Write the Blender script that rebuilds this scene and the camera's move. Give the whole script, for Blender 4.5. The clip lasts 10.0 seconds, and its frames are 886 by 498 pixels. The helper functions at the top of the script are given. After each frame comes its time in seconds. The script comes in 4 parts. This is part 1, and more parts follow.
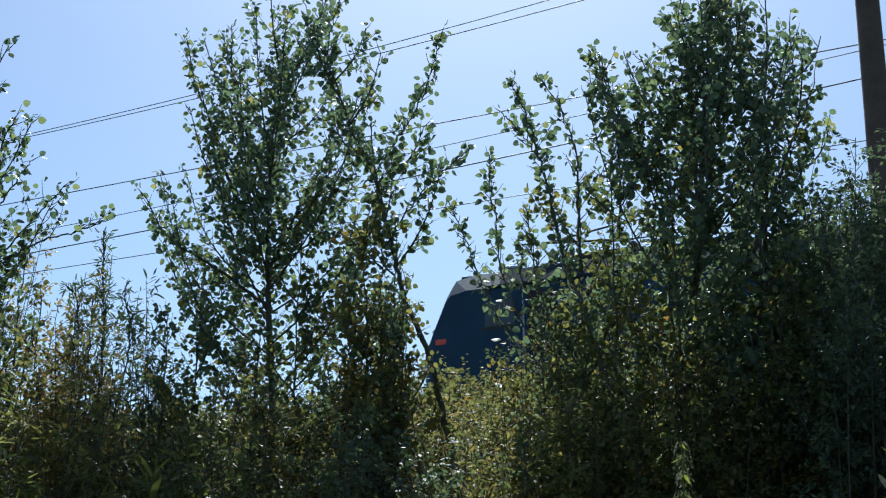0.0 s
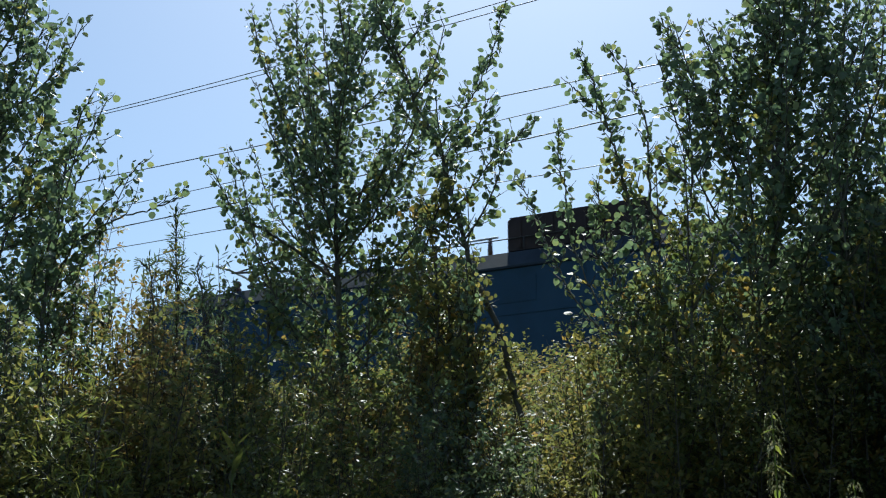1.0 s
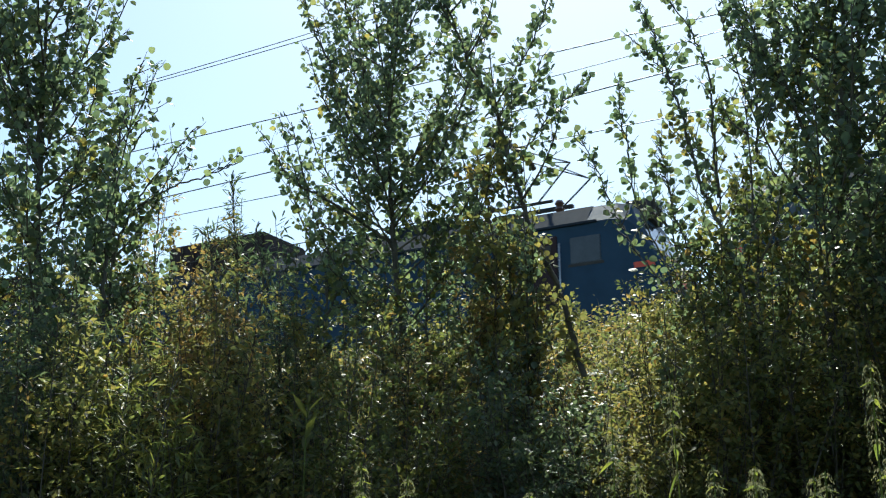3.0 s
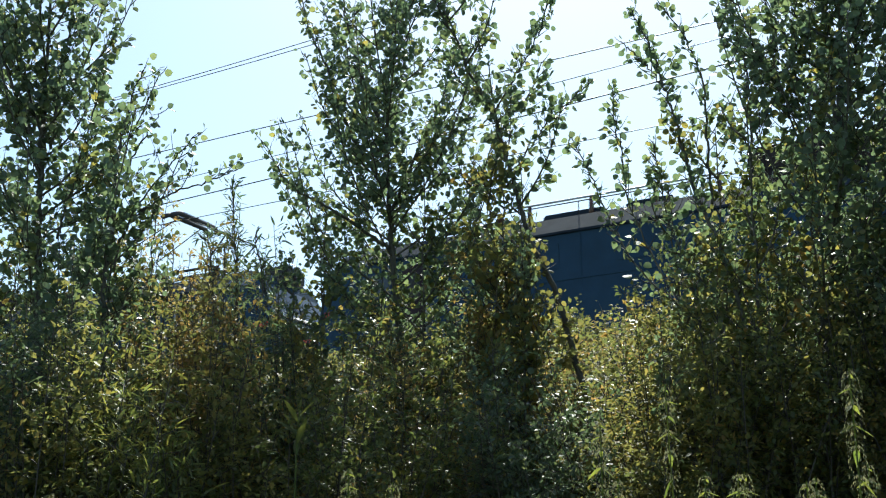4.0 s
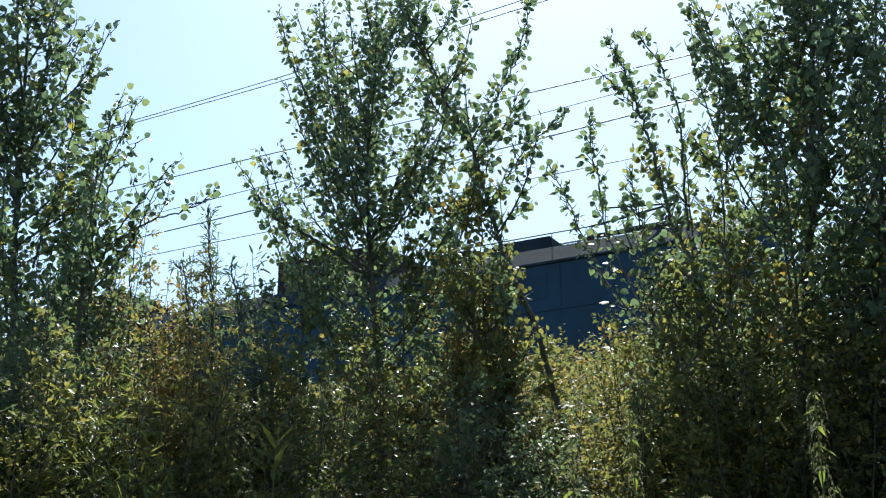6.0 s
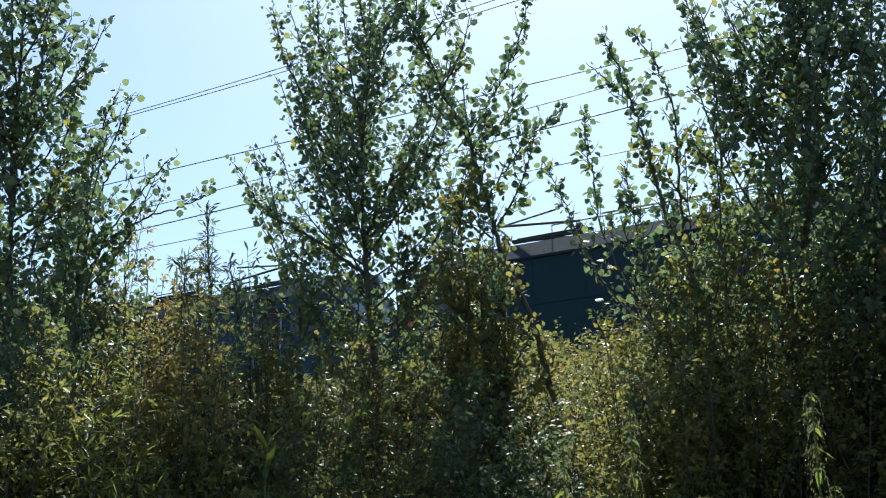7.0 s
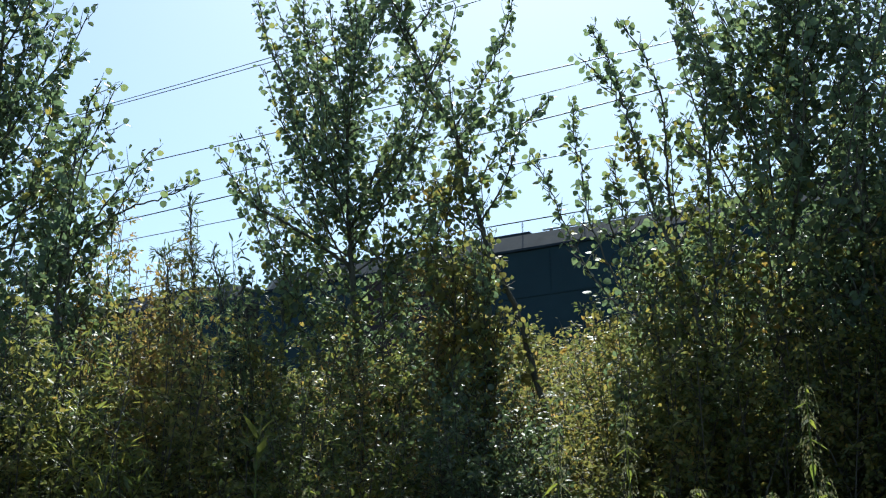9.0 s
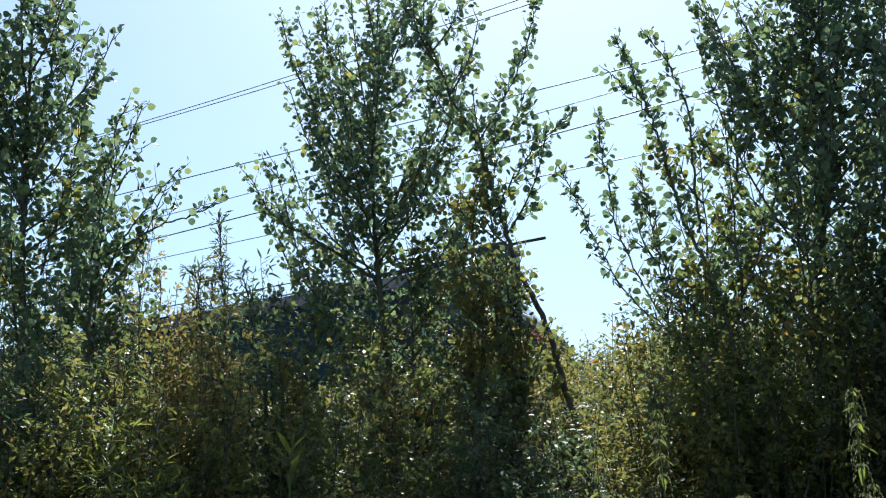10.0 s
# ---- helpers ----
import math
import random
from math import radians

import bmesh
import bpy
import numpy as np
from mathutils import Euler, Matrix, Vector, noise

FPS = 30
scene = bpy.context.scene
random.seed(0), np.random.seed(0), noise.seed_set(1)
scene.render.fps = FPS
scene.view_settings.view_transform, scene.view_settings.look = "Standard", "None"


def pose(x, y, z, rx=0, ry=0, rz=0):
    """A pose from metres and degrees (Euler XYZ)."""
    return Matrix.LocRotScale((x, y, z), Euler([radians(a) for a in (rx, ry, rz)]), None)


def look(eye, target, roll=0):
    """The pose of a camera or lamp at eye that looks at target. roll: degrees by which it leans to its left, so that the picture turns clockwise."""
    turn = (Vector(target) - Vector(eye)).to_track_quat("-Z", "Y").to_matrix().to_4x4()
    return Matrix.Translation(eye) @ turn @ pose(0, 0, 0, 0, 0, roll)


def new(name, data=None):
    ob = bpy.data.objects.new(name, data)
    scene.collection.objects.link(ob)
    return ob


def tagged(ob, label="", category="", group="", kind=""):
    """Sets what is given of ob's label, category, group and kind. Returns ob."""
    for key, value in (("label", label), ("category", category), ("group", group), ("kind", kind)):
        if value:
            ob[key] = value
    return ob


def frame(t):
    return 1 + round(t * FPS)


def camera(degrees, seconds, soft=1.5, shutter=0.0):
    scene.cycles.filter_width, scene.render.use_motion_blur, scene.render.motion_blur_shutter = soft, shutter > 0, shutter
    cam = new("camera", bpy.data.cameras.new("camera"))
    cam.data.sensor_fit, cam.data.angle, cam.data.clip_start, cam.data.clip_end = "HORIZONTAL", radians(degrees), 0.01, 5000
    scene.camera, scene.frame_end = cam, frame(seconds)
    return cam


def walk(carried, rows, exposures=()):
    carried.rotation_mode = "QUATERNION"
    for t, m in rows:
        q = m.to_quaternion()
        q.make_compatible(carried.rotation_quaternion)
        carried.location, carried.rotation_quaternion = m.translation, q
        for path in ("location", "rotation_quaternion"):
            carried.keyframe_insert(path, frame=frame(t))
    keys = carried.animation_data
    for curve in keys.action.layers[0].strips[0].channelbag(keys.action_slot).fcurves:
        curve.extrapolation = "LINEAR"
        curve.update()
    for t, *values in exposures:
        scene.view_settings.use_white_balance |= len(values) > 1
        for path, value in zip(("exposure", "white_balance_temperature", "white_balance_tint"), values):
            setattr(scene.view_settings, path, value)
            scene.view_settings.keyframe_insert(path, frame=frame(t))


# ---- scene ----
cam = camera(41.0, 10.0, soft=1.15, shutter=0.1)
EYE = 1.6


def seen(yaw, pitch, roll, x, y, z):
    """A hand-held pose: yaw to the left of the track's normal, pitch up, roll."""
    return pose(x, y, EYE + z, 0, 0, yaw) @ pose(0, 0, 0, 90 + pitch) @ pose(0, 0, 0, 0, 0, roll)


PATH = [
    (0, 23.28, 19.73, 0.06, 0.158, -0.010, 0.009),
    (0.3, 24.82, 19.28, 0.38, 0.137, -0.016, 0.006),
    (0.5, 25.58, 19.08, 0.68, 0.114, -0.006, 0.012),
    (1, 26.01, 18.56, 0.34, 0.044, -0.015, 0.005),
    (1.3, 25.74, 18.35, -0.06, 0.026, -0.016, -0.008),
    (1.5, 26.46, 17.36, 0.05, 0.011, 0.005, 0.011),
    (1.8, 29.26, 17.38, -0.10, 0.022, 0.002, 0.010),
    (2, 30.23, 17.67, -0.17, 0.009, -0.002, 0.014),
    (2.5, 28.99, 17.16, -0.51, -0.068, -0.034, 0.009),
    (3, 28.05, 16.76, -0.47, -0.077, -0.020, 0.011),
    (3.2, 28.17, 17.03, -0.38, -0.060, -0.012, 0.015),
    (4.5, 28.80, 17.00, 0.00, -0.000, 0.000, -0.000),
    (5, 29.66, 17.64, 0.37, 0.042, 0.002, -0.011),
    (5.5, 29.52, 18.12, 0.13, 0.045, 0.002, -0.024),
    (6, 27.74, 18.55, -0.63, 0.038, 0.007, -0.022),
    (7.3, 27.40, 18.04, -0.86, 0.042, 0.006, 0.010),
    (7.5, 27.08, 17.98, -0.79, 0.048, 0.011, -0.004),
    (8, 26.69, 17.75, -1.35, 0.055, 0.013, 0.000),
    (8.5, 26.39, 17.72, -0.98, 0.046, 0.017, 0.007),
    (9, 26.42, 17.87, -0.85, -0.021, 0.016, 0.003),
    (9.5, 26.78, 18.14, -1.12, -0.056, 0.012, -0.002),
    (10, 27.41, 18.63, -1.55, -0.062, -0.012, -0.011),
]
EXPOSURES = [(0, 0.1, 5600, 2), (1.0, 0.13, 5900, 0), (1.6, 0.22, 6050, 0), (2.0, 0.44, 6100, 0), (2.5, 0.63, 6200, 0), (4.5, 0.86, 6250, 0), (5.0, 0.96, 6200, 0),
             (5.5, 0.84, 6150, 0), (6.0, 0.72, 6050, 0), (7.5, 0.54, 6000, 0), (10.0, 0.6, 6000, 0)]
walk(cam, [(r[0], seen(*r[1:])) for r in PATH], EXPOSURES)

# ---- light ----
SUN_YAW, SUN_UP = 21.0, 53.0
world = bpy.data.worlds.new("world")
scene.world = world
world.use_nodes = True
wn = world.node_tree
sky = wn.nodes.new("ShaderNodeTexSky")
sky.sky_type, sky.sun_disc = "NISHITA", False
sky.sun_elevation, sky.sun_rotation = radians(SUN_UP), radians(-SUN_YAW)
sky.air_density, sky.dust_density, sky.ozone_density = 1.0, 0.9, 0.8
wn.links.new(sky.outputs[0], wn.nodes["Background"].inputs[0])
wn.nodes["Background"].inputs[1].default_value = 0.122
sun = new("sun", bpy.data.lights.new("sun", "SUN"))
sun.data.energy, sun.data.angle, sun.data.color = 5.0, radians(0.53), (1.0, 0.95, 0.86)
toward = Vector((-math.sin(radians(SUN_YAW)) * math.cos(radians(SUN_UP)), math.cos(radians(SUN_YAW)) * math.cos(radians(SUN_UP)), math.sin(radians(SUN_UP))))
sun.matrix_world = look(toward * 50, (0, 0, 0))


# ---- materials ----
def material(name):
    m = bpy.data.materials.new(name)
    m.use_nodes = True
    return m, m.node_tree, m.node_tree.nodes["Principled BSDF"]


def ramp_node(nt, stops):
    r = nt.nodes.new("ShaderNodeValToRGB")
    els = r.color_ramp.elements
    while len(els) < len(stops):
        els.new(0.5)
    for e, (p, c) in zip(els, stops):
        e.position, e.color = p, (*c, 1)
    return r


def surface(name, stops, scale=8.0, rough=0.6, metal=0.0, bump=0.2, detail=5.0, spec=0.5):
    """A painted, earthy or metal surface: two scales of noise over a colour ramp, with fine relief."""
    m, nt, b = material(name)
    tc = nt.nodes.new("ShaderNodeTexCoord")
    n1, n2 = nt.nodes.new("ShaderNodeTexNoise"), nt.nodes.new("ShaderNodeTexNoise")
    n1.inputs["Scale"].default_value, n1.inputs["Detail"].default_value = scale, detail
    n2.inputs["Scale"].default_value, n2.inputs["Detail"].default_value = scale * 9, 3
    mix = nt.nodes.new("ShaderNodeMath")
    mix.operation = "MULTIPLY_ADD"
    mix.inputs[1].default_value = 0.3
    half = nt.nodes.new("ShaderNodeMath")
    half.operation = "MULTIPLY"
    half.inputs[1].default_value = 0.7
    r = ramp_node(nt, stops)
    for n in (n1, n2):
        nt.links.new(tc.outputs["Object"], n.inputs["Vector"])
    nt.links.new(n1.outputs[0], half.inputs[0])
    nt.links.new(n2.outputs[0], mix.inputs[0])
    nt.links.new(half.outputs[0], mix.inputs[2])
    nt.links.new(mix.outputs[0], r.inputs[0])
    nt.links.new(r.outputs[0], b.inputs["Base Color"])
    rr = nt.nodes.new("ShaderNodeMapRange")
    rr.inputs[3].default_value, rr.inputs[4].default_value = max(rough - 0.15, 0.05), min(rough + 0.15, 1)
    nt.links.new(n2.outputs[0], rr.inputs[0])
    nt.links.new(rr.outputs[0], b.inputs["Roughness"])
    b.inputs["Metallic"].default_value = metal
    b.inputs["Specular IOR Level"].default_value = spec
    bp = nt.nodes.new("ShaderNodeBump")
    bp.inputs["Strength"].default_value, bp.inputs["Distance"].default_value = bump, 0.02
    nt.links.new(mix.outputs[0], bp.inputs["Height"])
    nt.links.new(bp.outputs[0], b.inputs["Normal"])
    return m


def leafy(name, stops, rough=0.35, through_light=0.45, by_object=False, gloss=0.5):
    """Thin leaf: each leaf has its own tint; light passes through it and its skin is waxy."""
    m, nt, b = material(name)
    if by_object:
        src = nt.nodes.new("ShaderNodeObjectInfo").outputs["Random"]
    else:
        src = nt.nodes.new("ShaderNodeNewGeometry").outputs["Random Per Island"]
    r = ramp_node(nt, stops)
    tc, n = nt.nodes.new("ShaderNodeTexCoord"), nt.nodes.new("ShaderNodeTexNoise")
    n.inputs["Scale"].default_value = 60
    nt.links.new(tc.outputs["Object"], n.inputs["Vector"])
    # whole sprays turn colour together
    spray, drift = nt.nodes.new("ShaderNodeTexNoise"), nt.nodes.new("ShaderNodeMath")
    spray.inputs["Scale"].default_value, spray.inputs["Detail"].default_value = 2.6, 2
    drift.operation, drift.use_clamp = "MULTIPLY_ADD", True
    drift.inputs[1].default_value = 1.15
    lower = nt.nodes.new("ShaderNodeMath")
    lower.operation = "SUBTRACT"
    lower.inputs[1].default_value = 0.65
    nt.links.new(tc.outputs["Object"], spray.inputs["Vector"])
    nt.links.new(src, lower.inputs[0])
    nt.links.new(spray.outputs[0], drift.inputs[0])
    nt.links.new(lower.outputs[0], drift.inputs[2])
    nt.links.new(drift.outputs[0], r.inputs[0])
    # veins and waviness
    vein, relief = nt.nodes.new("ShaderNodeTexNoise"), nt.nodes.new("ShaderNodeBump")
    vein.inputs["Scale"].default_value, vein.inputs["Detail"].default_value = 130, 2
    relief.inputs["Strength"].default_value, relief.inputs["Distance"].default_value = 0.7, 0.004
    nt.links.new(tc.outputs["Object"], vein.inputs["Vector"])
    nt.links.new(vein.outputs[0], relief.inputs["Height"])
    nt.links.new(relief.outputs[0], b.inputs["Normal"])
    mx = nt.nodes.new("ShaderNodeMix")
    mx.data_type, mx.blend_type = "RGBA", "MULTIPLY"
    mx.inputs["Factor"].default_value = 0.35
    nt.links.new(r.outputs[0], mx.inputs["A"])
    nt.links.new(n.outputs["Color"], mx.inputs["B"])
    nt.links.new(mx.outputs["Result"], b.inputs["Base Color"])
    b.inputs["Roughness"].default_value, b.inputs["Specular IOR Level"].default_value = rough, gloss
    tr = nt.nodes.new("ShaderNodeBsdfTranslucent")
    br = nt.nodes.new("ShaderNodeMix")
    br.data_type, br.blend_type = "RGBA", "MULTIPLY"
    br.inputs["Factor"].default_value = 1.0
    br.inputs["B"].default_value = (2.35, 2.4, 1.85, 1)
    nt.links.new(mx.outputs["Result"], br.inputs["A"])
    nt.links.new(br.outputs["Result"], tr.inputs["Color"])
    ms = nt.nodes.new("ShaderNodeMixShader")
    ms.inputs[0].default_value = through_light
    nt.links.new(b.outputs[0], ms.inputs[1])
    nt.links.new(tr.outputs[0], ms.inputs[2])
    nt.links.new(ms.outputs[0], nt.nodes["Material Output"].inputs["Surface"])
    return m


M_ASPEN = leafy("aspen_leaf", [(0.0, (0.07, 0.1, 0.068)), (0.5, (0.1, 0.138, 0.085)), (0.8, (0.14, 0.17, 0.085)), (0.97, (0.19, 0.19, 0.075)), (1.0, (0.24, 0.2, 0.06))], 0.42, 0.54, gloss=0.75)
# dark green leaf, its colour deepened further for the shade inside dense foliage
M_DARK = leafy("shade_toned_leaf", [(0.0, (0.055, 0.08, 0.05)), (0.6, (0.085, 0.115, 0.066)), (1.0, (0.125, 0.14, 0.065))], 0.4, 0.46, gloss=0.55)
M_SHRUB = leafy("shrub_leaf", [(0.0, (0.07, 0.09, 0.036)), (0.6, (0.118, 0.134, 0.045)), (0.9, (0.175, 0.162, 0.046)), (1.0, (0.25, 0.155, 0.055))], 0.37, 0.48, gloss=0.46)
M_YELLOW = leafy("turning_leaf", [(0.0, (0.098, 0.112, 0.045)), (0.55, (0.16, 0.15, 0.055)), (0.9, (0.215, 0.178, 0.056)), (1.0, (0.26, 0.165, 0.055))], 0.48, 0.5, gloss=0.32)
M_RUSSET = leafy("russet_leaf", [(0.0, (0.12, 0.12, 0.05)), (0.45, (0.19, 0.155, 0.06)), (0.8, (0.25, 0.155, 0.06)), (1.0, (0.32, 0.22, 0.1))], 0.45, 0.52, gloss=0.5)
M_WEED = leafy("bright_weed_leaf", [(0.0, (0.09, 0.11, 0.038)), (0.5, (0.14, 0.155, 0.045)), (1.0, (0.24, 0.21, 0.05))], 0.36, 0.52)
M_WILLOW = leafy("willow_leaf", [(0.0, (0.06, 0.09, 0.055)), (0.7, (0.095, 0.125, 0.07)), (1.0, (0.15, 0.15, 0.065))], 0.36, 0.48)
M_NETTLE = leafy("nettle_leaf", [(0.0, (0.105, 0.135, 0.03)), (1.0, (0.18, 0.19, 0.04))], 0.6, 0.5, True)
M_DOCK = leafy("olive_weed_leaf", [(0.0, (0.075, 0.085, 0.022)), (1.0, (0.11, 0.115, 0.028))], 0.8, 0.42, True)
M_SEED = leafy("nettle_seed", [(0.0, (0.15, 0.155, 0.09)), (1.0, (0.27, 0.25, 0.16))], 0.7, 0.4)
M_GRASS = leafy("grass_blade", [(0.0, (0.07, 0.1, 0.03)), (0.6, (0.14, 0.15, 0.045)), (1.0, (0.3, 0.25, 0.12))], 0.5, 0.45)
M_BARK = surface("bark", [(0.3, (0.04, 0.037, 0.028)), (0.7, (0.12, 0.11, 0.085))], 14, 0.85, bump=0.6)
M_TWIG = surface("twig_bark", [(0.3, (0.022, 0.017, 0.012)), (0.7, (0.06, 0.046, 0.032))], 30, 0.7)
M_SOIL = surface("bank_soil", [(0.25, (0.045, 0.04, 0.022)), (0.5, (0.06, 0.075, 0.025)), (0.75, (0.12, 0.11, 0.045))], 1.3, 0.95, bump=0.7)
M_BALLAST = surface("ballast_stone", [(0.3, (0.12, 0.11, 0.1)), (0.7, (0.3, 0.28, 0.26))], 20, 0.95, bump=1.0)
M_RAIL = surface("rail_steel", [(0.3, (0.12, 0.07, 0.05)), (0.7, (0.3, 0.25, 0.22))], 5, 0.5, 0.7)
M_TIE = surface("concrete_tie", [(0.3, (0.25, 0.24, 0.22)), (0.7, (0.4, 0.38, 0.35))], 6, 0.9)
M_BLUE = surface("blue_loco_paint", [(0.25, (0.012, 0.034, 0.062)), (0.6, (0.018, 0.05, 0.093)), (0.8, (0.03, 0.058, 0.09))], 1.6, 0.68, spec=0.25)
M_GREEN = surface("green_loco_paint", [(0.25, (0.007, 0.021, 0.03)), (0.6, (0.01, 0.03, 0.042)), (0.8, (0.02, 0.038, 0.046))], 1.6, 0.68, spec=0.25)
M_MAROON = surface("maroon_paint", [(0.3, (0.014, 0.007, 0.009)), (0.7, (0.032, 0.011, 0.013))], 2, 0.6, spec=0.3)
M_ROOF = surface("weathered_roof_paint", [(0.25, (0.011, 0.017, 0.028)), (0.7, (0.033, 0.045, 0.062))], 2.2, 0.85, spec=0.15)
M_RUST = surface("rusty_brown_box", [(0.3, (0.018, 0.014, 0.016)), (0.7, (0.046, 0.031, 0.031))], 3, 0.8, spec=0.3)
M_BLACK = surface("sooty_black_steel", [(0.3, (0.012, 0.012, 0.014)), (0.7, (0.05, 0.045, 0.04))], 4, 0.7)
M_RED = surface("red_stripe_paint", [(0.3, (0.55, 0.06, 0.03)), (0.7, (0.7, 0.1, 0.05))], 4, 0.5)
M_WHITE = surface("white_paint", [(0.3, (0.6, 0.6, 0.58)), (0.7, (0.8, 0.8, 0.78))], 4, 0.5)
M_GREY = surface("galvanised_steel", [(0.3, (0.3, 0.31, 0.32)), (0.7, (0.5, 0.5, 0.5))], 6, 0.4, 0.6)
M_INS = surface("brown_porcelain", [(0.3, (0.06, 0.03, 0.02)), (0.7, (0.11, 0.055, 0.04))], 5, 0.2)
M_WIRE = surface("weathered_copper_wire", [(0.3, (0.03, 0.035, 0.035)), (0.7, (0.07, 0.07, 0.065))], 8, 0.5, 0.5)
M_POLE = surface("creosoted_pole_wood", [(0.25, (0.045, 0.03, 0.025)), (0.7, (0.12, 0.08, 0.06))], 5, 0.85, bump=0.8)
M_GLASS, _, gb = material("cab_glass")
gb.inputs["Base Color"].default_value = (0.03, 0.04, 0.045, 1)
gb.inputs["Roughness"].default_value = 0.04
gb.inputs["Specular IOR Level"].default_value = 1.0
# side panes: a paler blue base colour stands in for reflected sky
M_PANE = surface("sky_tinted_window_glass", [(0.3, (0.022, 0.032, 0.045)), (0.7, (0.05, 0.065, 0.082))], 3, 0.35)


# ---- building helpers ----
def finish(name, verts, faces, mat, parent=None, label="", smooth=False):
    me = bpy.data.meshes.new(name)
    me.from_pydata(verts, [], faces)
    me.materials.append(mat)
    if smooth:
        me.shade_smooth()
    ob = new(name, me)
    if parent is not None:
        ob.parent = parent
    if label:
        tagged(ob, label)
    return ob


def part(name, bm, mat, parent, label="", smooth=False):
    me = bpy.data.meshes.new(name)
    bm.normal_update()
    bm.to_mesh(me)
    bm.free()
    me.materials.append(mat)
    if smooth:
        me.shade_smooth()
    ob = new(name, me)
    ob.parent = parent
    if label:
        tagged(ob, label)
    return ob


def box(x0, x1, y0, y1, z0, z1, bevel=0.0, bm=None):
    own = bm or bmesh.new()
    made = bmesh.ops.create_cube(own, size=1.0)["verts"]
    for v in made:
        v.co = ((x0 + x1) / 2 + v.co.x * (x1 - x0), (y0 + y1) / 2 + v.co.y * (y1 - y0), (z0 + z1) / 2 + v.co.z * (z1 - z0))
    if bevel:
        edges = list({e for v in made for e in v.link_edges})
        bmesh.ops.bevel(own, geom=edges, offset=bevel, segments=2, affect="EDGES")
    return own


def curve_points(pts, n):
    """Smooth points along control points."""
    p = [Vector(q) for q in pts]
    p = [p[0] * 2 - p[1]] + p + [p[-1] * 2 - p[-2]]
    out, m = [], len(p) - 3
    for i in range(n):
        s = i / (n - 1) * m
        k = min(int(s), m - 1)
        u = s - k
        a, b, c, d = p[k:k + 4]
        out.append(0.5 * ((2 * b) + (c - a) * u + (2 * a - 5 * b + 4 * c - d) * u * u + (3 * b - a - 3 * c + d) * u ** 3))
    return out


def tube(verts, faces, pts, r0, r1, sides=6):
    """Adds a tapered tube to lists of vertices and faces."""
    base, n = len(verts), len(pts)
    for i, p in enumerate(pts):
        d = (pts[min(i + 1, n - 1)] - pts[max(i - 1, 0)]).normalized()
        u = d.cross(Vector((0.31, 0.95, 0.05))).normalized()
        w = d.cross(u)
        r = r0 + (r1 - r0) * i / (n - 1)
        for k in range(sides):
            a = 2 * math.pi * k / sides
            verts.append(p + (u * math.cos(a) + w * math.sin(a)) * r)
    for i in range(n - 1):
        for k in range(sides):
            a, b = base + i * sides + k, base + i * sides + (k + 1) % sides
            faces.append((a, b, b + sides, a + sides))
    if sides > 3:
        faces.append(tuple(base + (n - 1) * sides + k for k in range(sides)))
        faces.append(tuple(base + k for k in reversed(range(sides))))


def rod(name, pts, r, mat, parent=None, sides=6, r1=None, n=0, label=""):
    v, f = [], []
    pts = curve_points(pts, n) if n else [Vector(p) for p in pts]
    tube(v, f, pts, r, r if r1 is None else r1, sides)
    return finish(name, v, f, mat, parent, label, True)


ROUND = [(0, 0), (0.3, 0.08), (0.47, 0.36), (0.36, 0.72), (0, 1.0), (-0.36, 0.72), (-0.47, 0.36), (-0.3, 0.08)]
SMALL = [(0, 0), (0.31, 0.45), (0, 1.05), (-0.31, 0.45)]
NARROW = [(0, 0), (0.1, 0.35), (0.085, 0.75), (0, 1.1), (-0.085, 0.75), (-0.1, 0.35)]
TOOTHED = [(0, 0), (0.14, 0.15), (0.16, 0.38), (0.1, 0.75), (0, 1.15), (-0.1, 0.75), (-0.16, 0.38), (-0.14, 0.15)]
LANCE = [(0, 0), (0.09, 0.2), (0.13, 0.45), (0.08, 0.78), (0, 1.0), (-0.08, 0.78), (-0.13, 0.45), (-0.09, 0.2)]


def leaf_mesh(name, pos, axis, normal, size, shape, mat, fold=0.18):
    """Many thin leaves, each folded along its midrib."""
    pos, axis, normal = (np.asarray(a, float) for a in (pos, axis, normal))
    size = np.asarray(size, float)
    axis /= np.linalg.norm(axis, axis=1)[:, None] + 1e-9
    normal -= axis * (normal * axis).sum(1)[:, None]
    normal /= np.linalg.norm(normal, axis=1)[:, None] + 1e-9
    side = np.cross(axis, normal)
    sh = np.array(shape)
    k = len(sh)
    v = pos[:, None] + size[:, None, None] * (sh[None, :, 0, None] * side[:, None] + sh[None, :, 1, None] * axis[:, None]
                                             + (fold * np.abs(sh[:, 0]) - 0.12 * sh[:, 1] ** 2)[None, :, None] * normal[:, None])
    n, h = len(pos), k // 2
    one = list(range(0, h + 1)) + [0] + list(range(h, k))
    per = len(one)
    loops = (np.array(one)[None] + k * np.arange(n)[:, None]).ravel()
    me = bpy.data.meshes.new(name)
    me.vertices.add(n * k)
    me.vertices.foreach_set("co", v.ravel())
    me.loops.add(len(loops))
    me.loops.foreach_set("vertex_index", loops.astype(np.int32))
    me.polygons.add(n * 2)
    me.polygons.foreach_set("loop_start", np.stack([np.arange(n) * per, np.arange(n) * per + h + 1], 1).ravel().astype(np.int32))
    me.update(calc_edges=True)
    me.validate()
    me.materials.append(mat)
    return me


RNG = np.random.default_rng(7)


